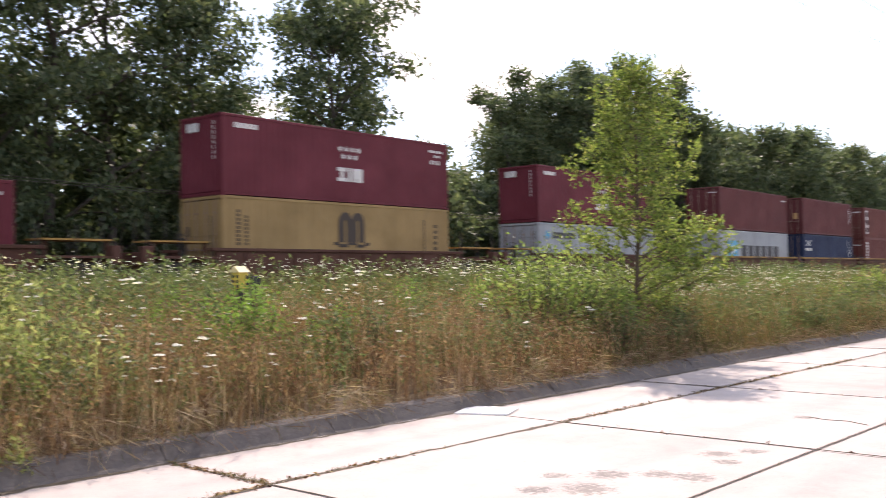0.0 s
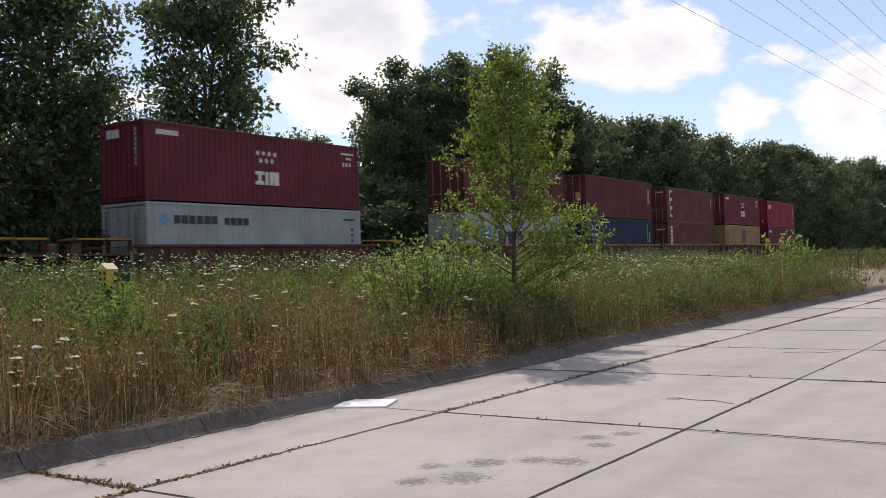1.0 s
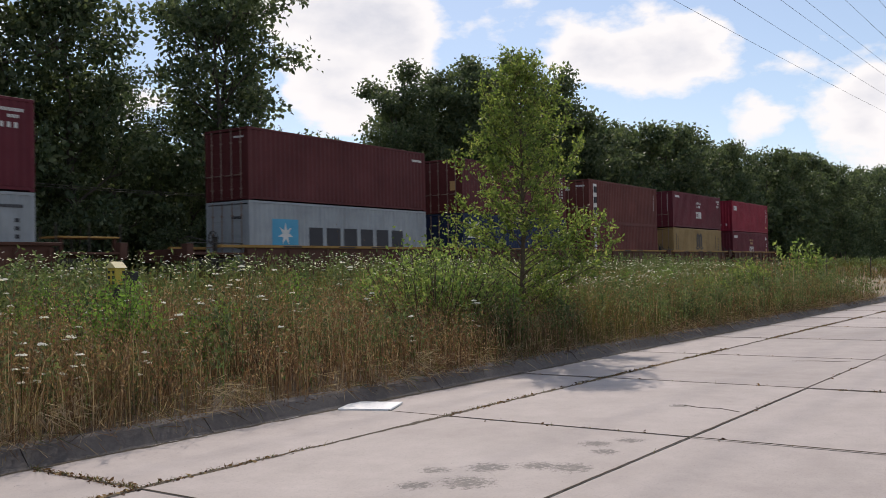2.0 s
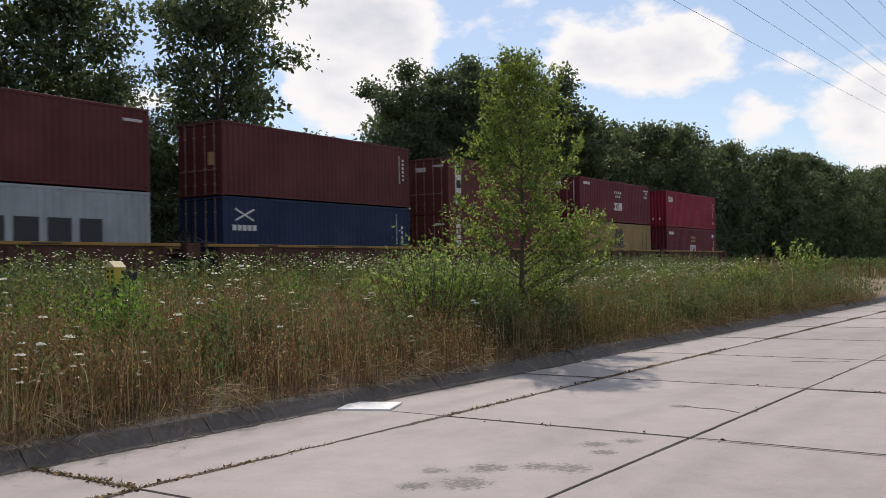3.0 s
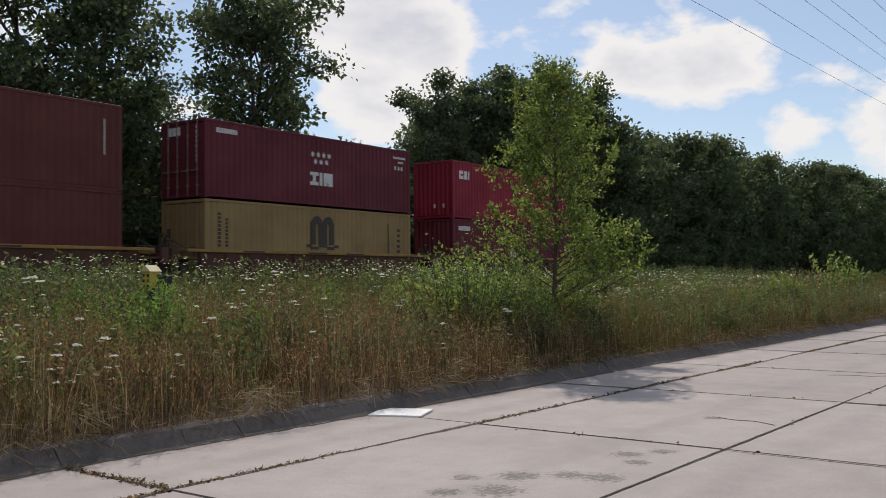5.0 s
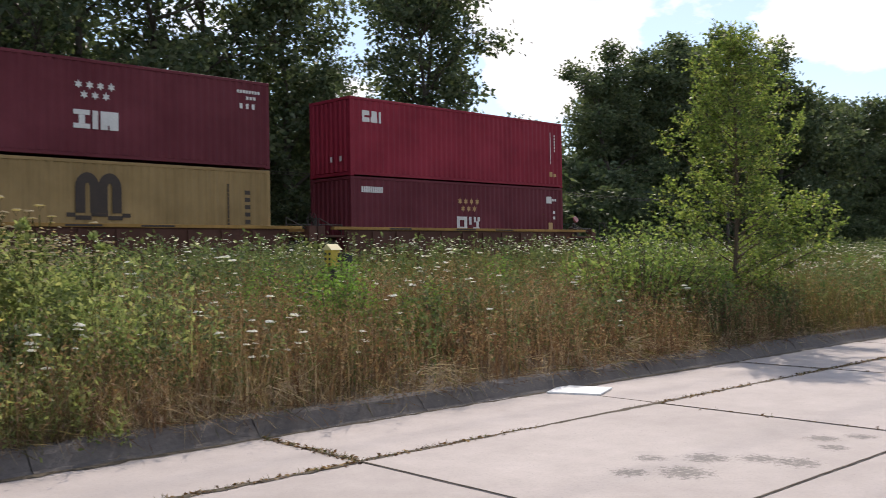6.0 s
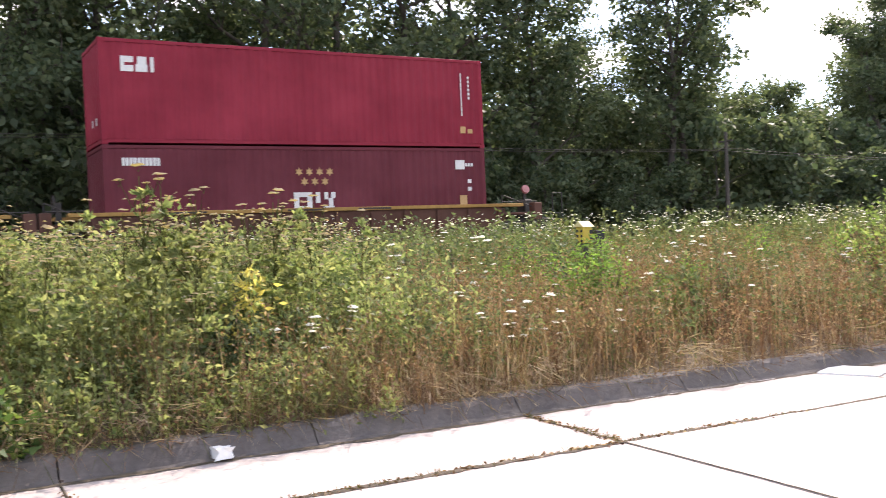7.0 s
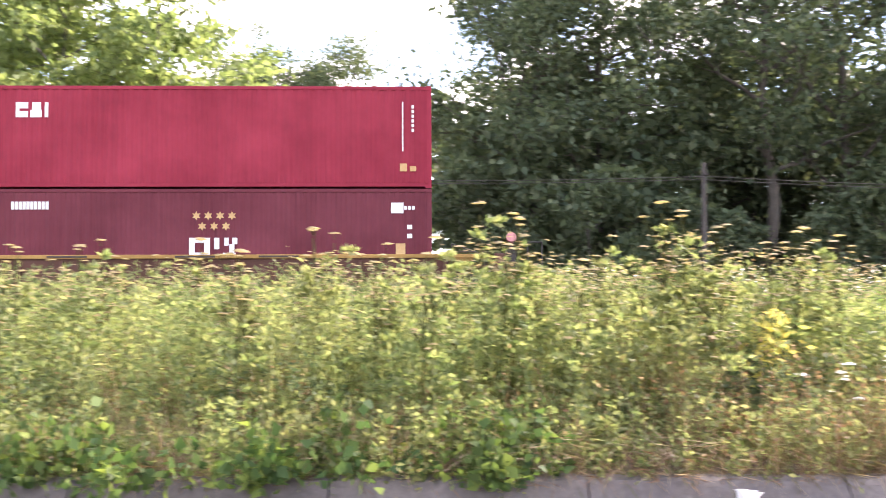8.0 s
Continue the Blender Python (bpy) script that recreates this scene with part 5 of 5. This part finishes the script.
# one plant with yellowed leaves
rng = np.random.default_rng(9)
b = Bag()
n = 200
zz = rng.uniform(.5, 1.2, n)
P = np.stack([rng.normal(0, .10, n), rng.normal(0, .10, n), zz], 1)
L = rng.uniform(.05, .12, n)
leaves(b, P, rng.normal(0, .8, (n, 3)) + [0, 0, -.15], L, L * .42, rng)
yp = thing("yellowed_weed", "weed with bright yellow withering leaves", "weed", at=pose(2.70, 8.6, ground_z(2.70, 8.6)))
part("foliage", b.mesh("foliage", M_YELLOWLEAF), yp)
v, q = tube([(0, 0, 0), (.02, 0, .7), (.03, .01, 1.3)], [.01, .008, .004], 5)
part("stem", raw_mesh("stem", v, q, None, M_GREENGRASS), yp)
# a dry stalk by the white board
v, q = tube([(0, 0, 0), (.02, -.02, .3), (-.01, .01, .6), (.04, 0, .92)], [.006, .005, .004, .002], 4)
thing("dry_stalk", "single bleached dry stalk rising by the kerb", "weed", me=raw_mesh("dry_stalk", v, q, None, M_STRAW), at=pose(8.75, 7.22, .16))


# ---- grass and weeds that nobody could count ----
def scatter(n, x0, x1, w0, w1, rng, power=1.0):
    """Points on the verge; w runs from the kerb's foot."""
    x = rng.uniform(x0, x1, n)
    y = 7.25 - .0297 * x + w0 + (w1 - w0) * rng.uniform(0, 1, n) ** power
    return np.stack([x, y, verge_height(x, y) - .02], 1)


def field(p, scale, seed):
    """Slow variation over the verge, about 0 to 1."""
    x, y = p[:, 0] * scale, p[:, 1] * scale * 1.6
    s = np.sin(x * 1.1 + seed) + np.sin(y * 1.7 + x * .6 + seed * 2.1) + np.sin(x * 2.3 - y * 1.3 + seed * .7) * .7
    return .5 + s / 5.2


def make_grass():
    rng = np.random.default_rng(21)
    dry, green, heads, straw = Bag(), Bag(), Bag(), Bag()
    for n, x0, x1, w0, w1, wd, h0, h1 in ((80000, -5, 36, .16, 4.0, .0056, .42, 1.08), (34000, -8, 34, 3.5, 9.5, .009, .35, .95), (26000, -10, 60, 9, 17.5, .014, .5, 1.0), (16000, 30, 90, .2, 17, .024, .3, .75), (9000, 85, 230, .2, 26, .06, .4, .9)):
        m = n // 9
        tuft = scatter(m, x0, x1, w0, w1, rng, .9)
        tall = rng.uniform(.5, 1.2, m)
        tall[rng.uniform(0, 1, m) < .06] *= 1.25
        which = rng.integers(0, m, n)
        p = tuft[which]
        p[:, :2] += rng.normal(0, .05 + wd * 3, (n, 2))
        p[:, 2] = verge_height(p[:, 0], np.maximum(p[:, 1], 7.25 - .0297 * p[:, 0] + .3)) - .02
        wk = p[:, 1] - 7.25 + .0297 * p[:, 0]
        bare = (p[:, 0] > 39) & (p[:, 0] < 75) & (wk < 5.5) & (rng.uniform(0, 1, n) < .55)
        bare |= (p[:, 0] < 1.6) & (wk < 1.4) & (rng.uniform(0, 1, n) < .7)
        bare |= (field(tuft[which], 2.3, 4.0) < .30) & (wk < 5) & (rng.uniform(0, 1, n) < .75)
        p, tall = p[~bare], tall[which][~bare]
        n = len(p)
        d = field(p, .35, 2.0)
        w = p[:, 1] - 7.25 + .0297 * p[:, 0]
        wet = .16 + np.clip((4.2 - p[:, 0]) / 2.5, 0, 1) * .7 * np.clip((w - .3) / 1.2, .25, 1) + np.clip((w - 8) / 8, 0, .45) + np.clip((p[:, 0] - 14) / 7, 0, .55)
        is_dry = rng.uniform(0, 1, n) > (wet - .08) * .9 + (d > .62) * .25
        h = rng.uniform(h0, h1, n) * (.45 + .95 * np.clip(field(p, 1.5, 5) * .6 + field(p, 3.7, 1) * .4, 0, 1)) * np.clip(.66 + w / 1.6, .6, 1)
        h *= np.where((p[:, 0] > 38.5) & (w < 6), .45, 1) * tall
        lean = np.abs(rng.normal(.22, .22, n))
        for mask, bag in ((is_dry, dry), (~is_dry, green)):
            tip = blades(bag, p[mask], h[mask], wd * rng.uniform(.6, 1.4, mask.sum()), lean[mask], rng)
            if bag is dry:
                pick = rng.uniform(0, 1, len(tip)) < .55
                t, foot = tip[pick], p[mask][pick]
                for drop in (0, .06, .13, .20, .28):
                    L = (.030 + wd * 1.8) * rng.uniform(.5, 1.3, len(t))
                    leaves(heads, t + (foot - t) * drop + rng.normal(0, .010 + .05 * drop, (len(t), 3)), rng.normal(0, .6, (len(t), 3)) + [0, 0, .6], L, L * .38, rng)
    # matted dead growth low along the kerb
    p = scatter(3000, -3, 34, .3, 1.5, rng)
    blades(dry, p, rng.uniform(.12, .42, len(p)), np.full(len(p), .009), np.abs(rng.normal(.8, .5, len(p))), rng)
    # long dead blades hanging over the kerb, and bleached straw
    p = scatter(2200, -2, 40, .10, .4, rng)
    tipdir = np.stack([rng.normal(0, .5, len(p)), -np.abs(rng.normal(.6, .35, len(p))), rng.normal(.05, .3, len(p))], 1)
    L = rng.uniform(.10, .34, len(p))
    leaves(straw, p + [0, 0, .08], tipdir, L, np.full(len(p), .0065), rng)
    p = scatter(3000, -3, 38, .06, .34, rng)
    p[:, 2] = .12
    tipdir = np.stack([rng.normal(0, .5, len(p)), -np.abs(rng.normal(.55, .35, len(p))), rng.normal(.1, .45, len(p))], 1)
    L = rng.uniform(.08, .30, len(p))
    leaves(dry, p + rng.uniform(0, .12, (len(p), 1)) * [0, 0, 1], tipdir, L, np.full(len(p), .0065), rng)
    # bleached grass in patches between the tall weeds
    p = scatter(5000, -5, 6, .2, 1.7, rng)
    p = p[field(p, 1.1, 3.0) > .46]
    blades(straw, p, rng.uniform(.22, .62, len(p)), np.full(len(p), .006), np.abs(rng.normal(.4, .3, len(p))), rng)
    # tall dead stalks against the far wood
    p = scatter(46, 27, 36, .6, 3.2, rng)
    tip = blades(dry, p, rng.uniform(1.1, 1.6, 46), np.full(46, .02), np.full(46, .06), rng)
    for drop in np.linspace(0, .3, 8):
        leaves(heads, tip - [0, 0, drop] + rng.normal(0, .02, tip.shape), rng.normal(0, .5, tip.shape) + [0, 0, .6], np.full(46, .07), np.full(46, .035), rng)
    for bag, n, out in ((dry, 4200, .62), (green, 2600, .5), (straw, 1100, .75)):
        x = rng.uniform(-3, 38, n)
        x = x[np.sin(x * 2.1) + np.sin(x * 5.3 + 1) + np.sin(x * .7) + rng.normal(0, .8, n) > -.6]
        n = len(x)
        p = np.stack([x, 7.25 - .0297 * x + rng.uniform(.10, .42, n), rng.uniform(.16, .42, n)], 1)
        tipdir = np.stack([rng.normal(0, .45, n), -np.abs(rng.normal(out, .3, n)), rng.normal(-.28, .35, n)], 1)
        leaves(bag, p, tipdir, rng.uniform(.12, .42, n), np.full(n, .006), rng)
    for cx, cw in ((7.0, .35), (5.2, .35), (.6, .4), (1.6, .5), (4.0, .4), (10.5, .4)):
        n = 60
        b = np.stack([cx + rng.normal(0, .16, n), 7.25 - .0297 * cx + cw + rng.normal(0, .08, n), np.full(n, .3) + rng.uniform(0, .15, n)], 1)
        a = np.stack([rng.normal(0, .7, n), -np.abs(rng.normal(.7, .3, n)), rng.normal(-.25, .35, n)], 1)
        L = rng.uniform(.2, .5, n)
        leaves(straw, b, a, L, np.full(n, .008), rng)
    for name, bag, m, label in (("dry_grass", dry, M_DRYGRASS, "tall rust-brown dry grass covering the verge"), ("green_grass", green, M_GREENGRASS, "green and olive grass mixed through the verge"),
                                ("grass_seed_heads", heads, M_SEEDHEAD, "brown feathery seed heads above dry grass"), ("straw", straw, M_STRAW, "bleached dead blades hanging over the kerb")):
        thing(name, label, "grass", kind="stuff", me=bag.mesh(name, m))


make_grass()


def make_weeds():
    """Leafy weeds, far flowers and the broad leaves that creep over the kerb."""
    rng = np.random.default_rng(33)
    leafy, pale, far_fl, far_gold, creep = Bag(), Bag(), Bag(), Bag(), Bag()
    gold_at = []
    for bag, n, x0, x1, w0, w1, hh, ll, per in ((leafy, 480, -10, 5.4, .5, 3.5, .85, .053, 44), (pale, 520, -7, 3.6, .12, 1.0, .52, .058, 44), (pale, 1500, -10, 5.0, .9, 5.5, 1.25, .064, 42), (leafy, 1100, 2.5, 24, .5, 5, .78, .058, 26), (leafy, 1300, -2, 34, 4, 11, .75, .09, 19), (pale, 800, -12, 4.5, 4, 14, 1.25, .10, 24), (leafy, 2300, -12, 60, 9.5, 17.8, 1.22, .12, 16), (leafy, 900, 16, 60, .4, 9, .75, .10, 20), (leafy, 1000, 18, 39, .2, 3.4, 1.0, .075, 26), (leafy, 700, 2.5, 12, 6, 12, 1.05, .085, 30), (leafy, 260, 4, 16, .8, 4, .85, .065, 34), (leafy, 1300, 55, 200, 2, 26, 1.0, .24, 12)):
        p = scatter(n, x0, x1, w0, w1, rng)
        p = p[~((p[:, 0] > 39.5) & (p[:, 0] < 75) & (p[:, 1] < 12))]
        n = len(p)
        h = hh * rng.uniform(.5, 1.15, n)
        blades(bag, p, h, np.full(n, .012), np.full(n, .05), rng)
        u = rng.uniform(.15, 1, (n, per))
        b = np.repeat(p, per, 0) + np.stack([rng.normal(0, .05, n * per), rng.normal(0, .05, n * per), (u * h[:, None]).ravel()], 1)
        L = ll * rng.uniform(.55, 1.35, n * per)
        leaves(bag, b, rng.normal(0, .8, (n * per, 3)) + [0, 0, .35], L, L * .45, rng)
    # leafy tops crowding round the tallest plants
    for cx, cy, hh in ((2.1, 9.1, 1.85), (2.5, 9.15, 1.7), (3.2, 9.4, 1.7), (.35, 9.15, 1.8), (.8, 9.3, 1.6), (3.6, 9.3, 1.6), (-1.3, 9.2, 1.7), (-2.6, 9.4, 1.65), (4.2, 9.7, 1.55), (-3.6, 9.3, 1.6), (1.4, 9.4, 1.6), (-.6, 9.2, 1.55)):
        n, per = 13, 46
        p = np.stack([cx + rng.normal(0, .14, n), cy + rng.normal(0, .14, n), np.zeros(n)], 1)
        p[:, 2] = verge_height(p[:, 0], p[:, 1]) - .02
        h = hh * rng.uniform(.72, 1.0, n)
        blades(pale, p, h, np.full(n, .012), np.full(n, .05), rng)
        u = rng.uniform(.3, 1, (n, per))
        b = np.repeat(p, per, 0) + np.stack([rng.normal(0, .075, n * per), rng.normal(0, .075, n * per), (u * h[:, None]).ravel()], 1)
        L = .062 * rng.uniform(.55, 1.35, n * per)
        leaves(pale, b, rng.normal(0, .8, (n * per, 3)) + [0, 0, .35], L, L * .45, rng)
        q = p[rng.integers(0, n, 70)] + np.stack([rng.normal(0, .13, 70), rng.normal(0, .13, 70), hh * rng.uniform(.78, 1.03, 70)], 1)
        gold_at.append(q)
    # flat white heads, thick towards the track
    def discs(bag, q, r):
        n = len(q)
        ang = np.arange(6) * math.pi / 3
        ring = np.stack([np.cos(ang), np.sin(ang), np.zeros(6)], 1)[None] * r[:, None, None] * rng.uniform(.7, 1.2, (n, 6, 1))
        tilt = rng.normal(0, .22, (n, 2))
        ring[:, :, 2] = ring[:, :, 0] * tilt[:, :1] + ring[:, :, 1] * tilt[:, 1:]
        v = np.concatenate([(q + [0, 0, .01])[:, None], q[:, None] + ring], 1).reshape(-1, 3)
        i = np.arange(n)[:, None, None] * 7
        k = np.arange(6)
        bag.add(v, None, (i + np.stack([np.zeros(6, int), 1 + k, 1 + (k + 1) % 6], 1)[None]).reshape(-1, 3))
    for n, x0, x1, w0, w1, h0, h1 in ((1500, 1, 30, 9, 17, .75, 1.3), (1700, 19, 37, 3.0, 7.5, .5, .85), (1100, 24, 46, 6.5, 15, .7, 1.1), (110, 2, 16, 4, 10, .6, .9), (300, 36, 60, 8, 17, .8, 1.1)):
        p = scatter(n, x0, x1, w0, w1, rng)
        p = p[field(p, .5, 1.0) > .30]
        h = rng.uniform(h0, h1, len(p))
        blades(leafy, p, h, np.full(len(p), .012), np.full(len(p), .02), rng)
        discs(far_fl, p + np.stack([np.zeros(len(p)), np.zeros(len(p)), h], 1), rng.uniform(.018, .042, len(p)))
    p = scatter(1500, -11, 4, 3.5, 15, rng)
    h = rng.uniform(.8, 1.3, len(p))
    blades(leafy, p, h, np.full(len(p), .014), np.full(len(p), .02), rng)
    discs(far_gold, p + np.stack([np.zeros(len(p)), np.zeros(len(p)), h], 1), rng.uniform(.015, .036, len(p)))
    q = np.concatenate(gold_at)
    discs(far_gold, q, rng.uniform(.010, .026, len(q)))
    # creeping broad leaves at the open end of the kerb
    for k in range(105):
        cx = rng.uniform(-5.5, 2.1)
        cw = rng.uniform(-.10, 1.15) - .10 * (cx < -1)
        if cx > .5 and cw < .4 or field(np.array([[cx, cw, 0]]), 1.6, 2.0)[0] < .40:
            continue
        n, r, top = rng.integers(34, 70), rng.uniform(.16, .32), rng.uniform(.25, .68)
        off = unit(rng.normal(0, 1, (n, 3))) * (rng.uniform(0, 1, (n, 1)) ** .5) * [r, r, top]
        b = np.array([cx, 7.25 - .0297 * cx + cw, .14]) + np.abs(off) * [0, 0, 1] + off * [1, 1, 0]
        L = rng.uniform(.05, .14, n)
        leaves(creep, b, off / [r, r, top] * .6 + rng.normal(0, .5, (n, 3)) + [0, -.3, .1], L, L * .75, rng)
    for name, bag, m, label, cat in (("leafy_weeds", leafy, M_WEEDLEAF, "dense green leafy weeds on the verge", "weeds"), ("pale_weeds", pale, M_PARSNIPLEAF, "tall yellow-green leafy weeds on the verge", "weeds"), ("white_flower_heads", far_fl, M_FLOWER, "countless flat white flower heads before the track", "flowers"),
                                     ("yellow_flower_heads", far_gold, M_GOLD, "dull yellow flat flower heads in tall weeds", "flowers"), ("creeping_leaves", creep, M_BROADLEAF, "clumps of broad green leaves behind the kerb", "weeds")):
        thing(name, label, cat, kind="stuff", me=bag.mesh(name, m))
    # weeds in the joints of the road
    jw = Bag()
    pts = []
    for j in JOINTS[1:4]:
        u = rng.uniform(-4, 45, 4600 if j == JOINTS[1] else 260)
        u = u[(np.sin(u * 1.7 + j) + np.sin(u * .6) + rng.normal(0, .6, len(u))) > (-.4 if j == JOINTS[1] else .7)]
        pts.append(np.stack([u, j + rng.normal(0, .012, len(u)), np.zeros(len(u))], 1))
    for k in range(-1, 8):
        m = 170 if k == 0 else 24
        wv = rng.uniform(-1.4 if k == 0 else -5, 0, m)
        pts.append(np.stack([FIRST + k * PITCH + rng.normal(0, .012, m), wv, np.zeros(m)], 1))
    pts = np.concatenate(pts)
    c, s = math.cos(radians(-1.7)), math.sin(radians(-1.7))
    P = np.stack([pts[:, 0] * c - pts[:, 1] * s, 7.25 + pts[:, 0] * s + pts[:, 1] * c, np.full(len(pts), -.02)], 1)
    blades(jw, P, rng.uniform(.03, .075, len(P)), np.full(len(P), .008), np.abs(rng.normal(.7, .4, len(P))), rng)
    # crumbled dirt and dead bits caught along the first joints
    jd = Bag()
    n = 5200
    k = rng.integers(0, len(P), n)
    q = P[k] + np.stack([rng.normal(0, .03, n), rng.normal(0, .022, n), rng.uniform(.022, .034, n)], 1)
    L = rng.uniform(.012, .05, n)
    leaves(jd, q, np.stack([rng.normal(0, 1, n), rng.normal(0, 1, n), rng.normal(0, .25, n)], 1), L, L * .5, rng)
    thing("joint_debris", "brown crumbs of dirt and dead grass along road joints", "debris", kind="stuff", me=jd.mesh("joint_debris", M_DRYGRASS))
    thing("joint_weeds", "small tufts of grass growing in the road joints", "grass", kind="stuff", me=jw.mesh("joint_weeds", M_GREENGRASS))


make_weeds()


# ---- small things ----
ped = thing("utility_pedestal", "small yellow utility pedestal with pale pitched cap", "utility box", at=pose(10.68, 13.8, ground_z(10.68, 13.8) - .02, 0, 0, 8))
zp = 1.72 - ground_z(10.68, 13.8)
part("post", box_mesh("post", -.05, .05, -.05, .05, 0, zp - .3, M_STEEL, .006), ped)
part("housing", box_mesh("housing", -.115, .115, -.10, .10, zp - .30, zp, M_PEDESTAL, .012), ped)
bm = bmesh.new()
vs = [bm.verts.new(c) for c in ((-.14, -.125, zp - .01), (.14, -.125, zp - .01), (.14, .125, zp - .01), (-.14, .125, zp - .01), (-.14, 0, zp + .10), (.14, 0, zp + .10))]
for f in ((0, 1, 2, 3), (0, 4, 5, 1), (3, 2, 5, 4), (0, 3, 4), (1, 5, 2)):
    bm.faces.new([vs[i] for i in f])
bmesh.ops.recalc_face_normals(bm, faces=bm.faces)
part("cap", finish("cap", bm, M_CAP), ped, "pale yellow pitched cap")
# slots are near-black blocks on the faces: the openings' shade is put into the colour
for y, z in ((-.05, zp - .08), (-.05, zp - .17), (-.05, zp - .26), (.05, zp - .08), (.05, zp - .17), (.05, zp - .26)):
    part("vent_slot", box_mesh("vent_slot", -.121, -.114, y - .025, y + .025, z - .025, z + .025, M_HOLE), ped, "dark square slot")
for x, z in ((.07, zp - .10), (.07, zp - .20)):
    part("vent_slot", box_mesh("vent_slot", x - .03, x + .03, -.106, -.099, z - .035, z + .035, M_HOLE), ped, "dark square slot")
box2 = thing("meter_box", "small dark grey box on a post among weeds", "utility box", at=pose(11.05, 13.85, ground_z(11.05, 13.85) - .02))
part("post", box_mesh("post", -.03, .03, -.03, .03, 0, zp - .25, M_STEEL), box2)
part("housing", box_mesh("housing", -.09, .09, -.07, .07, zp - .27, zp - .08, M_HOLE, .012), box2)

thing("white_board", "flat white board lying on the gutter slab", "board", me=box_mesh("white_board", -.29, .29, -.30, .30, 0, .022, M_BOARD, .004), at=pose(8.66, 6.72, .003, 0, 0, 22))


def litter(name, label, x, y, z, size, seed):
    rng = np.random.default_rng(seed)
    bm = bmesh.new()
    bmesh.ops.create_cube(bm, size=size * 1.7)
    bmesh.ops.subdivide_edges(bm, edges=bm.edges, cuts=2)
    for v in bm.verts:
        v.co += Vector(rng.uniform(-.3, .3, 3)) * size
        v.co.z = max(-size * .5, v.co.z * .75)
    thing(name, label, "litter", me=finish(name, bm, M_BOARD), at=pose(x, y, z + size * .5))


litter("crumpled_wrapper", "crumpled white paper wrapper lying against the kerb", 1.98, 7.16, .02, .075, 3)
litter("crumpled_wrapper", "small white scrap lying against the kerb", .35, 7.02, .0, .05, 4)
# flat stones and broken concrete where the kerb ends
for k, (x, y, s) in enumerate(((41, 7.6, .28), (43.5, 8.4, .35), (46, 9.0, .3), (50, 9.6, .4), (3.25, 7.85, .1))):
    rng = np.random.default_rng(50 + k)
    bm = bmesh.new()
    bmesh.ops.create_icosphere(bm, subdivisions=2, radius=s)
    for v in bm.verts:
        v.co *= 1 + rng.uniform(-.2, .2)
        v.co.z *= .45
    thing("broken_stone", "pale broken lump of concrete on dry ground", "stone", "broken stones", me=finish("broken_stone", bm, M_CONCRETE), at=pose(x, y, ground_z(x, y) + s * .1))

# old pole line behind the track
POLE_X = (-14.6, 8.9, 32.3, 55.8)
for k, x in enumerate(POLE_X):
    p = thing("line_pole", "short weathered wooden pole behind the railway", "pole", "old line poles", at=pose(x, 31.0, .84))
    v, q = tube([(0, 0, -.1), (.01, 0, 2.5), (.03, 0, 4.95)], [.10, .09, .075], 9)
    part("shaft", raw_mesh("shaft", v, q, None, M_POLE, True), p)
    part("insulator_arm", box_mesh("insulator_arm", -.035, .035, -.42, .42, 4.5, 4.57, M_POLE, .008), p)
b = Bag()
for x0, x1 in zip(POLE_X, POLE_X[1:]):
    s = np.linspace(0, 1, 12)
    for y in (30.6, 31.4):
        b.add(*tube(np.stack([x0 + (x1 - x0) * s, np.full(12, y), 5.40 - 1.3 * s * (1 - s) * .8 - .012 * (x0 + (x1 - x0) * s)], 1), [.012] * 12, 4))
thing("line_wire", "thin old wires strung between the short poles", "wire", kind="structure", me=b.mesh("line_wire", M_POLE))
# high power lines over the verge
b = Bag()
for y, z in ((21.2, 18.5), (18.3, 18.6), (16.5, 19.2), (14.5, 18.5), (12.9, 19.1), (11.2, 19.3)):
    x = np.linspace(-40, 300, 40)
    b.add(*tube(np.stack([x, np.full(40, y), z + .034 * (x - 62) + .00006 * (x - 90) ** 2], 1), [.016] * 40, 4))
thing("power_lines", "six dark overhead power lines crossing the sky", "wire", kind="structure", me=b.mesh("power_lines", M_WIRE))
# thin marker stakes far down the line
for x, y in ((52, 12.5), (63, 13.2), (71, 12.0)):
    st = thing("marker_stake", "thin dark marker stake in far dry grass", "stake", "marker stakes", at=pose(x, y, ground_z(x, y)))
    part("stake", box_mesh("stake", -.04, .04, -.03, .03, 0, 1.4, M_POLE, .006), st)


# ---- what moves ----
def travelled(t):
    return 16.978 * t + 0.0097 * (t - 4) ** 2


def motions():
    for ob, m in CON:
        walk(ob, [(t, Matrix.Translation((-travelled(t), 0, 0)) @ m) for t in (0, 1, 2, 3, 4, 5, 6, 7, 8)])
    for w, x in WHEELS:
        walk(w, [(k / FPS, pose(x, 0, 0, 0, -math.degrees(travelled(k / FPS) / .42) % 360, 0)) for k in range(0, 241)])


motions()
